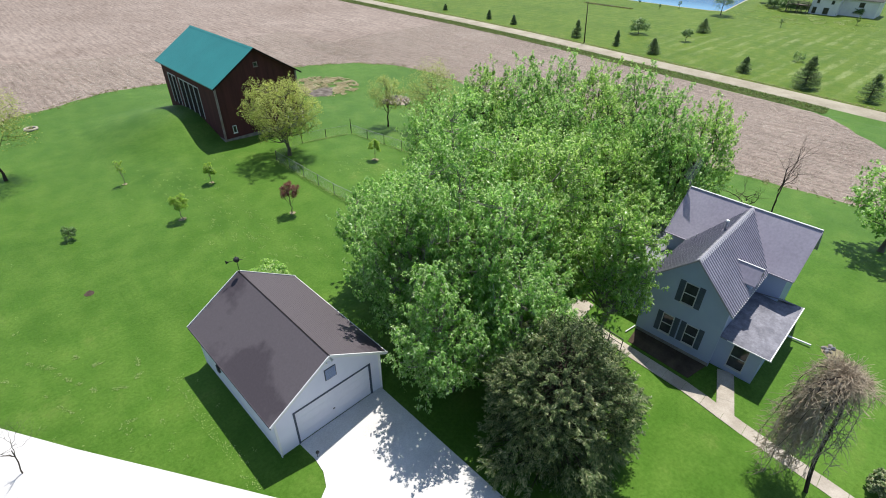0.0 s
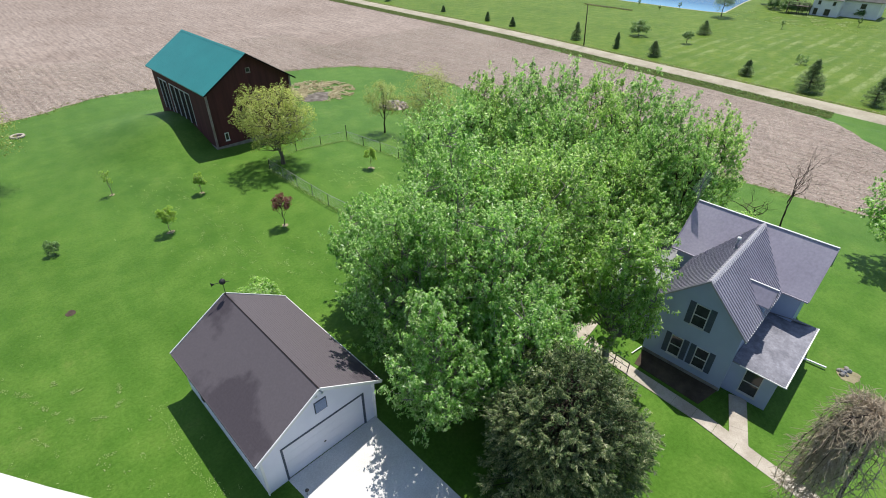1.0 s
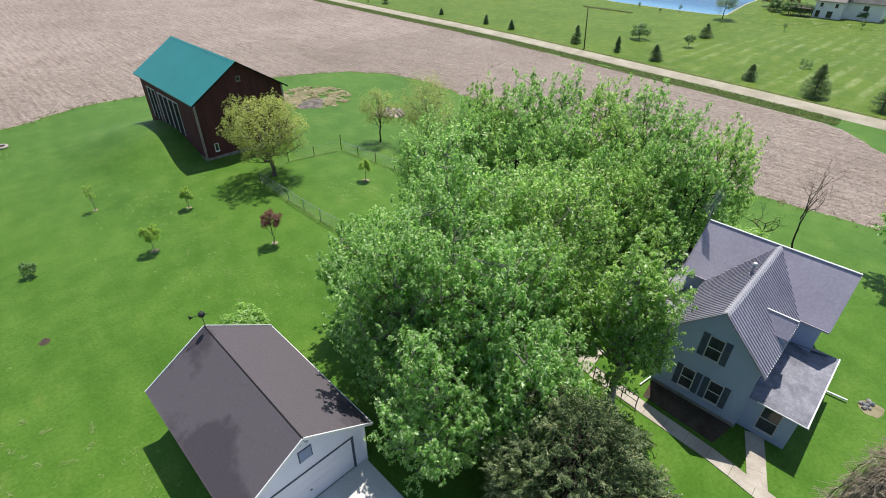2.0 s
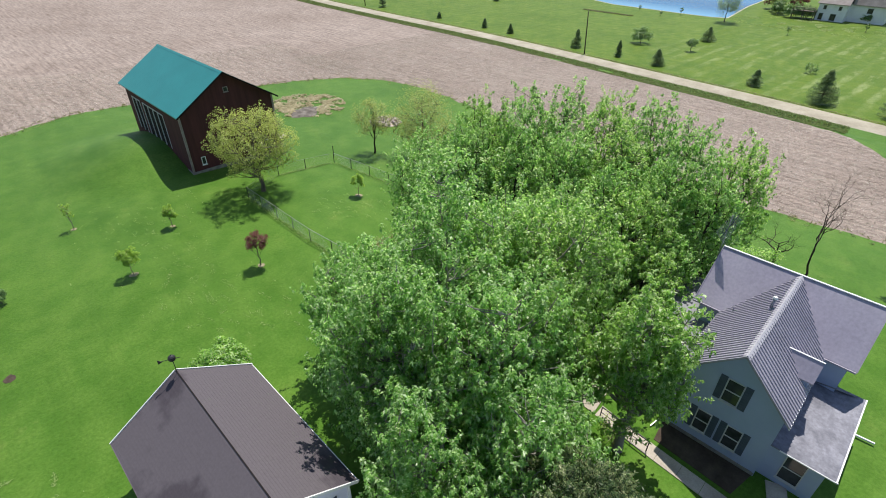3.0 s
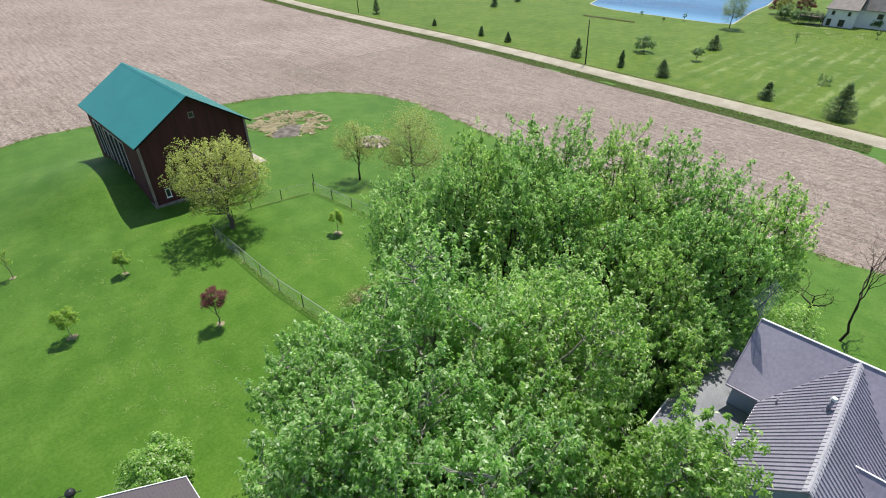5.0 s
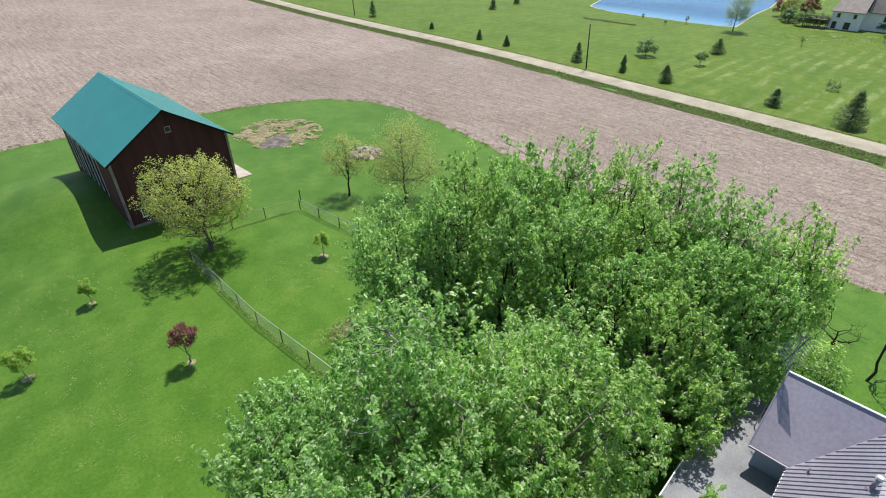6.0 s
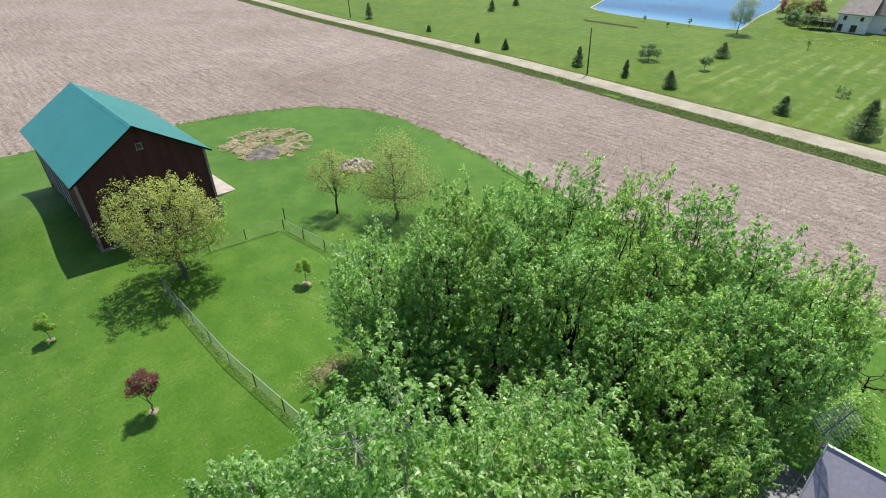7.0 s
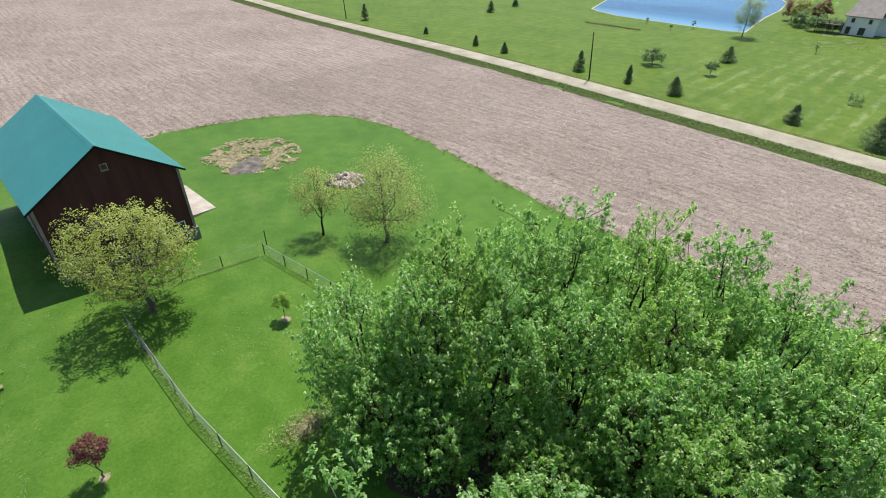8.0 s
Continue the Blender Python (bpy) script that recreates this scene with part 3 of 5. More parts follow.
def build_garage():
    x0, x1, y0, y1, ze, zt = 5.86, 12.72, 18.42, 27.85, 3.17, 5.3
    xm = 9.38
    g = thing("garage", (xm, (y0 + y1) / 2, 0), "pale grey two-car garage with a brown shingle gable roof", "garage")
    d0, d1, dz = 7.05, 11.93, 2.52
    bm = bmesh.new()
    slab(bm, [(x0, y0, -0.2), (d0, y0, -0.2), (d0, y0, dz), (d1, y0, dz), (d1, y0, -0.2), (x1, y0, -0.2), (x1, y0, ze), (xm, y0, zt), (x0, y0, ze)], (0, 0.14, 0))
    bmesh.ops.triangulate(bm, faces=[f for f in bm.faces if len(f.verts) > 4])
    part("front_wall", bm, PALE_SIDING, g)
    part("back_wall", gable_wall(bmesh.new(), "y", y1 - 0.14, 0.14, x0, x1, -0.2, ze, xm, zt), PALE_SIDING, g)
    for a, b in ((x0, x0 + 0.14), (x1 - 0.14, x1)):
        part("side_wall", boxes((a, b, y0 + 0.14, y1 - 0.14, -0.2, ze - 0.02)), PALE_SIDING, g)
    for x in (x0, x1):
        for y in (y0, y1):
            s = -1 if x == x0 else 1
            t = -1 if y == y0 else 1
            part("corner_board", boxes((x - 0.03, x + 0.03, y - 0.03 + 0.06 * t, y + 0.03 + 0.06 * t * 0, -0.15, ze - 0.1), (x - 0.1 * s, x + 0.03 * s, y - 0.02, y + 0.02, -0.15, ze - 0.1)), WHITE, g)
    rx0, rx1, ry0, ry1, rz, ez = 5.56, 13.06, 18.05, 28.2, 5.42, 3.08
    for ex in (rx0, rx1):
        roof = bmesh.new()
        slab(roof, [(xm, ry0, rz), (xm, ry1, rz), (ex, ry1, ez), (ex, ry0, ez)], (0, 0, -0.09))
        r = part("roof", roof, SHINGLE, g, "weathered brown asphalt shingle slope")
        way = Vector((ex - xm, 0, ez - rz))
        for y in (ry0 - 0.02, ry1 + 0.02):
            part("rake_board", bar(bmesh.new(), (xm, y, rz - 0.03), (ex, y, ez - 0.03), 0.05, 0.17), WHITE, r, "white rake board")
        part("fascia", boxes((ex - 0.025, ex + 0.025, ry0, ry1, ez - 0.16, ez + 0.005)), SHINGLE if ex < xm else WHITE, r)
        n = 26
        nrm = Vector((-way.z, 0, way.x)).normalized()
        nrm = nrm if nrm.z > 0 else -nrm
        course = bmesh.new()
        for k in range(1, n):
            p = Vector((xm, 0, rz)) + way * (k / n)
            bar(course, (p.x, ry0 + 0.01, p.z + 0.002), (p.x, ry1 - 0.01, p.z + 0.002), 0.03, 0.007, nrm)
        part("shingle_course", course, SHINGLE, r)
    part("ridge_cap", bar(bmesh.new(), (xm, ry0, rz + 0.015), (xm, ry1, rz + 0.015), 0.05, 0.03), BARN_DARK, g, "dark ridge line")
    frame_rows = [(d0 - 0.11, d0, y0 - 0.03, y0 + 0.1, 0.04, dz + 0.1), (d1, d1 + 0.11, y0 - 0.03, y0 + 0.1, 0.04, dz + 0.1), (d0, d1, y0 - 0.03, y0 + 0.1, dz, dz + 0.1)]
    part("door_frame", boxes(*frame_rows), SHUTTER, g, "dark door surround")
    door = part("garage_door", boxes((d0, d1, y0 + 0.06, y0 + 0.1, 0.06, dz)), DOOR_WHITE, g, "closed white overhead garage door")
    for k in range(4):
        z = 0.06 + (dz - 0.06) / 4 * k
        part("panel", boxes((d0 + 0.01, d1 - 0.01, y0 + 0.035, y0 + 0.06, z + 0.004, z + (dz - 0.06) / 4 - 0.004)), DOOR_WHITE, door)
    part("handle", boxes((9.3, 9.42, y0 + 0.0, y0 + 0.04, 0.9, 0.96)), DARK, door)
    vent = part("gable_vent", boxes((9.1, 9.82, y0 - 0.03, y0 + 0.02, 3.42, 4.22)), SHUTTER, g, "blue-grey louvred gable vent")
    for k in range(7):
        part("slat", boxes((9.15, 9.77, y0 - 0.055, y0 - 0.03, 3.47 + k * 0.105, 3.54 + k * 0.105)), SIDING, vent)
    lamp = part("floodlight", boxes((xm - 0.1, xm + 0.1, y0 - 0.12, y0, 4.85, 4.97)), WHITE, g, "small white gable floodlight")
    for s in (-0.12, 0.12):
        bm = bmesh.new()
        rod(bm, (xm + s, y0 - 0.08, 4.9), (xm + s * 1.7, y0 - 0.25, 4.82), 0.05, 0.09)
        part("lamp_head", bm, WHITE, lamp)
    part("meter_box", boxes((x0 - 0.12, x0, 25.2, 25.5, 1.2, 1.7)), DARK, g)
    vane = thing("weathervane", (xm, 28.0, rz), "dark weathervane on the garage ridge end", "weathervane")
    bm = bmesh.new()
    rod(bm, (xm, 28.0, rz - 0.03), (xm, 28.0, rz + 1.25), 0.02)
    part("rod", bm, DARK, vane)
    bm = bmesh.new()
    bmesh.ops.create_icosphere(bm, subdivisions=2, radius=0.19, matrix=Matrix.Translation((xm, 28.0, rz + 1.0)))
    part("ball", bm, DARK, vane)
    bm = bmesh.new()
    bar(bm, (xm - 0.6, 28.25, rz + 0.95), (xm + 0.35, 27.85, rz + 0.95), 0.025)
    slab(bm, [(xm - 0.6, 28.25, rz + 1.08), (xm - 0.6, 28.25, rz + 0.8), (xm - 0.42, 28.17, rz + 0.9)], (0.01, 0.02, 0))
    part("arrow", bm, DARK, vane)


build_garage()


def build_house():
    z0 = HOUSE_Z - 0.2
    wx, wy0, wy1, ridge, rz = 29.6, 5.08, 10.12, 7.6, 7.15
    h = thing("house", (34.5, 7.5, HOUSE_Z), "blue-grey two-storey farmhouse with a ribbed grey metal roof", "house")
    slope = 0.99
    mx, ms, me_x = 38.55, 0.96, 35.7
    mez = rz - ms * (mx - me_x)
    # front wing
    part("gable_wall", gable_wall(bmesh.new(), "x", wx, 0.16, wy0, wy1, z0, rz - slope * (ridge - wy0) - 0.1, ridge, rz - 0.1), SIDING, h, "blue-grey lap siding")
    for y in (wy0, wy1 - 0.16):
        part("side_wall", boxes((wx + 0.16, 36.2, y, y + 0.16, z0, rz - slope * (ridge - wy0) - 0.12)), SIDING, h)
    for y in (wy0, wy1):
        part("corner_board", boxes((wx - 0.02, wx + 0.1, y - 0.05, y + 0.05, z0, rz - slope * (ridge - wy0) - 0.15)), SIDING, h)
    part("foundation", boxes((wx - 0.03, 36, wy0 - 0.03, wy1 + 0.03, z0 - 0.2, HOUSE_Z + 0.25)), STONE, h)
    lx = 29.18
    for s in (-1, 1):
        ye = ridge + s * 2.85
        yv = ridge + s * (rz - mez) / slope
        bm = bmesh.new()
        slab(bm, [(lx, ridge, rz), (mx, ridge, rz), (me_x, yv, mez), (me_x - 0.25, ye, rz - slope * 2.85), (lx, ye, rz - slope * 2.85)], (0, 0, -0.08))
        r = part("roof", bm, STEEL, h, "ribbed grey metal roof slope")
        nrm = Vector((0, s * slope, 1)).normalized()
        down = Vector((0, s, -slope)).normalized()
        unit = bmesh.new()
        slab(unit, [(-0.045, 0, 0), (-0.02, 0, 0.05), (0.02, 0, 0.05), (0.045, 0, 0)], (0, 1, 0))
        bmesh.ops.recalc_face_normals(unit, faces=unit.faces)
        rib = bpy.data.meshes.new("rib")
        unit.to_mesh(rib)
        unit.free()
        rib.materials.append(STEEL)
        turn = Matrix((Vector((1, 0, 0)), down, nrm)).transposed().to_4x4()
        n = 0
        x = lx + 0.12
        while x < mx - 0.35:
            run = 2.83 if x < me_x - 0.2 else (mx - x) * ms / slope - 0.1
            length = run * math.hypot(1, slope)
            ob = new("rib", rib)
            ob.parent = r
            base = Vector((x, ridge + s * 0.05, rz - slope * 0.05 + 0.002)) - Vector(h.location)
            ob.matrix_basis = Matrix.Translation(base) @ turn @ Matrix.Diagonal((1, length, 1, 1))
            x += 0.26
            n += 1
        part("rake_trim", bar(bmesh.new(), (lx - 0.02, ridge, rz - 0.05), (lx - 0.02, ye, rz - slope * 2.85 - 0.04), 0.04, 0.11), STEEL, r)
        part("fascia", boxes((lx, me_x - 0.3, ye - 0.03, ye + 0.03, rz - slope * 2.85 - 0.15, rz - slope * 2.85 - 0.02)), WHITE, r)
    cap = bmesh.new()
    for s in (-1, 1):
        slab(cap, [(lx, ridge, rz + 0.045), (mx, ridge, rz + 0.045), (mx, ridge + s * 0.2, rz + 0.045 - 0.2 * slope), (lx, ridge + s * 0.2, rz + 0.045 - 0.2 * slope)], (0, 0, -0.02))
    part("ridge_cap", cap, STEEL_CAP, h, "pale metal ridge cap")
    window(h, "x", wx, -1, 7.1, 7.95, 3.42, 5.05, 0.36)
    window(h, "x", wx, -1, 7.9, 8.68, 0.45, 2.05, 0.34)
    window(h, "x", wx, -1, 6.27, 7.08, 0.45, 2.05, 0.34)
    # rear block, with its ridge across
    my0, my1 = 3.6, 11.75
    part("block_wall", boxes((36.0, 36.16, my0, my1, z0, mez + 0.12)), SIDING, h)
    part("block_wall", boxes((41.0, 41.16, my0, my1, z0, mez + 0.12)), SIDING, h)
    for y in (my0, my1 - 0.16):
        bm = bmesh.new()
        slab(bm, [(36.16, y, z0), (41.0, y, z0), (41.0, y, rz - ms * 2.45 - 0.1), (mx, y, rz - 0.1), (36.16, y, rz - ms * 2.39 - 0.1)], (0, 0.16, 0))
        part("block_wall", bm, SIDING, h)
    for s in (-1, 1):
        xe = mx + s * (mx - me_x)
        bm = bmesh.new()
        slab(bm, [(mx, 3.25, rz - 0.02), (mx, 12.08, rz - 0.02), (xe, 12.08, mez - 0.02), (xe, 3.25, mez - 0.02)], (0, 0, -0.08))
        r = part("block_roof", bm, STEEL, h, "smooth grey metal roof slope of the rear block")
        for y in (3.23, 12.1):
            part("rake_trim", bar(bmesh.new(), (mx, y, rz - 0.07), (xe, y, mez - 0.07), 0.05, 0.16), STEEL, r)
        part("gutter", boxes((xe - 0.05 + s * 0.04, xe + 0.05 + s * 0.04, 3.25, 12.08, mez - 0.14, mez - 0.04)), STEEL, r)
    part("ridge_trim", bar(bmesh.new(), (mx, 3.22, rz + 0.02), (mx, 12.1, rz + 0.02), 0.11, 0.05), WHITE, h, "white ridge trim")
    # dormer
    dx, dzr, dze, half = 33.05, 5.92, 4.98, 0.78
    yr = lambda z: ridge - (rz - z) / slope
    for s in (-1, 1):
        bm = bmesh.new()
        slab(bm, [(dx, yr(dzr) + 0.05, dzr), (dx, 4.72, dzr), (dx + s * half, 4.72, dze), (dx + s * half, yr(dze) + 0.05, dze)], (0, 0, -0.06))
        part("dormer_roof", bm, STEEL, h)
    bm = bmesh.new()
    slab(bm, [(dx - half + 0.1, 4.9, 3.9), (dx + half - 0.1, 4.9, 3.9), (dx + half - 0.1, 4.9, dze), (dx, 4.9, dzr - 0.1), (dx - half + 0.1, 4.9, dze)], (0, 0.12, 0))
    part("dormer_wall", bm, SIDING, h)
    for s in (-1, 1):
        part("dormer_cheek", boxes((dx + s * (half - 0.16), dx + s * (half - 0.1), 4.95, 5.9, 3.9, dze - 0.03)) if s > 0 else boxes((dx - half + 0.1, dx - half + 0.16, 4.95, 5.9, 3.9, dze - 0.03)), SIDING, h)
    part("dormer_ridge", bar(bmesh.new(), (dx, yr(dzr), dzr + 0.02), (dx, 4.7, dzr + 0.02), 0.08, 0.04), WHITE, h, "white dormer ridge cap")
    # porch
    px0, px1, py = 30.05, 36.3, 2.5
    part("porch_wall", boxes((px0, px0 + 0.14, py, wy0, z0, 2.1)), SIDING, h, "blue-grey porch wall")
    part("porch_wall", boxes((px0 + 0.14, px1, py, py + 0.14, z0, 2.1)), SIDING, h)
    part("porch_wall", boxes((px1 - 0.14, px1, py + 0.14, 3.6, z0, 2.1)), SIDING, h)
    window(h, "x", px0, -1, 3.2, 4.2, 0.05, 1.92, 0.0, 0.05)
    e, t = 2.18, 2.36
    a, b, c, d = (29.75, 2.12, e), (36.75, 2.12, e), (35.95, 5.05, t), (30.75, 5.05, t)
    for pts in ((a, b, c, d), (a, d, (29.75, 5.05, e)), (b, (36.75, 3.58, e), (35.95, 3.58, 2.6), c)):
        bm = bmesh.new()
        slab(bm, pts, (0, 0, -0.07))
        part("porch_roof", bm, PORCH_SHINGLE, h, "grey shingle porch roof")
    course = bmesh.new()
    for k in range(1, 17):
        u = k / 17
        p, q = Vector(a).lerp(d, u), Vector(b).lerp(c, u)
        bar(course, p + Vector((0, 0, 0.006)), q + Vector((0, 0, 0.006)), 0.05, 0.014)
    part("shingle_course", course, PORCH_SHINGLE, h)
    part("porch_gutter", boxes((29.7, 36.8, 2.05, 2.12, e - 0.08, e)), WHITE, h, "white porch gutter")
    part("porch_gutter", boxes((29.7, 29.75, 2.02, 4.6, e - 0.07, e - 0.01)), WHITE, h)
    spout = part("downspout", bar(bmesh.new(), (36.5, 2.2, 2.1), (36.5, 2.2, HOUSE_Z + 0.08), 0.09), WHITE, h, "white downspout at the porch corner")
    part("drain_pipe", bar(bmesh.new(), (36.5, 2.25, -0.3), (36.6, 0.72, -0.27), 0.1), WHITE, spout, "white drain pipe lying on the lawn")
    spout = part("downspout", bar(bmesh.new(), (29.66, 10.2, 4.1), (29.66, 10.2, HOUSE_Z + 0.1), 0.08), SIDING, h, "blue-grey downspout at the house corner")
    part("drain_pipe", bar(bmesh.new(), (29.7, 10.28, HOUSE_Z + 0.12), (28.6, 10.46, HOUSE_Z + 0.1), 0.06), GALV, spout, "grey drain pipe lying on the ground")
    # flat-roofed addition
    part("addition_wall", boxes((31.6, 31.76, 10.12, 13.9, z0, 2.7)), PALE_SIDING, h)
    part("addition_wall", boxes((31.76, 40.4, 13.74, 13.9, z0, 2.7)), PALE_SIDING, h)
    part("addition_wall", boxes((40.24, 40.4, 11.75, 13.74, z0, 2.7)), PALE_SIDING, h)
    part("addition_roof", boxes((31.35, 40.65, 10.14, 14.1, 2.7, 2.86)), MEMBRANE, h, "pale flat membrane roof")
    part("addition_fascia", boxes((31.3, 40.7, 14.1, 14.16, 2.64, 2.9)), WHITE, h)
    # vents
    for (x, y, zb, zt, r) in ((34.56, 8.02, 6.55, 7.45, 0.09), (35.35, 9.78, 4.75, 5.35, 0.045)):
        bm = bmesh.new()
        rod(bm, (x, y, zb), (x, y, zt), r)
        rod(bm, (x, y, zb), (x, y, zb + 0.25), r * 2.2, r * 1.1)
        v = part("roof_vent", bm, STEEL, h, "metal roof vent pipe", True)
        if r > 0.05:
            bm = bmesh.new()
            rod(bm, (x, y, zt), (x, y, zt + 0.1), r * 1.6, r * 1.2)
            part("vent_hood", bm, WHITE, v)


build_house()


def build_antenna():
    a = thing("antenna", (38.5, 12.25, 7.1), "tall television antenna with thin metal rods at the house gable", "antenna")
    bm = bmesh.new()
    rod(bm, (38.5, 12.25, HOUSE_Z), (38.5, 12.25, 9.4), 0.03)
    part("mast", bm, GALV, a)
    p, q = Vector((38.35, 12.45, 7.7)), Vector((38.7, 12.0, 9.35))
    part("boom", bar(bmesh.new(), p, q, 0.035), SHUTTER, a)
    side = Vector((0.72, 0.6, 0.02)).normalized()
    for k in range(14):
        c = p.lerp(q, k / 13)
        w = 0.78 - 0.02 * k
        part("element", bar(bmesh.new(), c - side * w, c + side * w, 0.02), SHUTTER, a)


build_antenna()


def build_barn():
    x0, x1, y0, y1, ze, xm, zt = 23.3, 34.3, 62.5, 79.4, 7.02, 28.76, 10.5
    b = thing("barn", (xm, 71, -0.3), "large dark red wooden barn with a teal metal gable roof", "barn")
    for y, s in ((y0, 1), (y1 - 0.15, 1)):
        part("gable_wall", gable_wall(bmesh.new(), "y", y, 0.15, x0, x1, -0.1, ze - 0.05, xm, zt), BARN, b, "weathered dark red vertical boards")
    part("side_wall", boxes((x1 - 0.15, x1, y0 + 0.15, y1 - 0.15, -0.4, ze - 0.1)), BARN, b)
    doors = ((67.6, 73.9), (74.9, 77.6))
    zd0, zd1 = 1.7, 5.75
    spans = [(y0 + 0.15, doors[0][0]), (doors[0][1], doors[1][0]), (doors[1][1], y1 - 0.15)]
    rows = [(x0, x0 + 0.15, a, c, -0.1, ze - 0.1) for a, c in spans] + [(x0, x0 + 0.15, a, c, zd1, ze - 0.1) for a, c in doors] + [(x0, x0 + 0.15, a, c, -0.1, zd0) for a, c in doors]
    part("side_wall", boxes(*rows), BARN, b)
    for a, c in doors:
        d = part("barn_door", boxes((x0 + 0.08, x0 + 0.14, a + 0.02, c - 0.02, zd0 + 0.02, zd1 - 0.02)), BARN_DARK, b, "tall dark door with white trim")
        n = max(1, round((c - a) / 1.7))
        for k in range(n + 1):
            y = a + (c - a) * k / n
            part("trim_board", boxes((x0 - 0.03, x0 + 0.04, y - 0.085, y + 0.085, zd0, zd1)), SASH, d, "dull white trim board")
        part("trim_board", boxes((x0 - 0.035, x0 + 0.035, a + 0.09, c - 0.09, zd1 - 0.14, zd1)), SASH, d)
    for x in (x0, x1):
        part("corner_board", boxes((x - 0.04, x + 0.04, y0 - 0.05, y0 + 0.14, 0.0, ze - 0.05), (x - 0.1 * (1 if x > 30 else -1) - 0.07, x - 0.1 * (1 if x > 30 else -1) + 0.07, y0 - 0.055, y0 - 0.001, 0.0, ze - 0.05)), FADED, b, "faded corner board")
    part("foundation", boxes((x0 - 0.08, x1 + 0.08, y0 - 0.08, y1 + 0.08, -1.2, 0.32)), STONE, b, "rough grey stone foundation")
    part("foundation", boxes((x1 - 0.9, x1 + 0.18, y0 - 0.2, y0 + 0.9, -1.4, 0.75)), STONE, b)
    rx0, rx1, ry0, ry1, rz, ez = 22.86, 34.66, 61.67, 80.13, 10.66, 6.88
    for ex in (rx0, rx1):
        bm = bmesh.new()
        slab(bm, [(xm, ry0, rz), (xm, ry1, rz), (ex, ry1, ez), (ex, ry0, ez)], (0, 0, -0.12))
        r = part("roof", bm, TEAL, b, "teal painted metal roof slope")
        seams = bmesh.new()
        s = Vector((ex - xm, 0, ez - rz))
        n = Vector((-s.z, 0, s.x)).normalized()
        n = n if n.z > 0 else -n
        for k in range(40):
            y = ry0 + 0.2 + k * 0.46
            bar(seams, Vector((xm, y, rz)) + n * 0.008, Vector((ex, y, ez)) + n * 0.005, 0.008, 0.004, n)
        part("seams", seams, TEAL, r)
        part("rake_trim", bar(bmesh.new(), (xm, ry0 - 0.02, rz - 0.1), (ex, ry0 - 0.02, ez - 0.1), 0.04, 0.16), BARN_DARK, r)
    cap = bmesh.new()
    for s in (-1, 1):
        slab(cap, [(xm, ry0, rz + 0.03), (xm, ry1, rz + 0.03), (xm + s * 0.25, ry1, rz - 0.13), (xm + s * 0.25, ry0, rz - 0.13)], (0, 0, -0.015))
    part("ridge_cap", cap, TEAL, b)
    for (a, c, lo, hi) in ((28.7, 29.25, 8.3, 8.85), (24.5, 25.0, 0.9, 1.85), (32.2, 33.5, 0.75, 1.75)):
        window(b, "y", y0, -1, a, c, lo, hi, 0.0, 0.07, False, FADED if lo > 5 else WHITE)
    ramp_ob = thing("barn_ramp", (36.2, 71, -1.2), "pale concrete ramp sloping from the barn side", "ramp", kind="structure")
    bm = bmesh.new()
    pts = [(34.4, 66.6, -0.2), (38.4, 68.0, float(ground_z(38.4, 68.0)) + 0.04), (38.4, 76.2, float(ground_z(38.4, 76.2)) + 0.04), (34.4, 77.2, -0.2)]
    slab(bm, pts, (0, 0, -1.2))
    part("ramp_slab", bm, OLD_CONCRETE, ramp_ob)


build_barn()


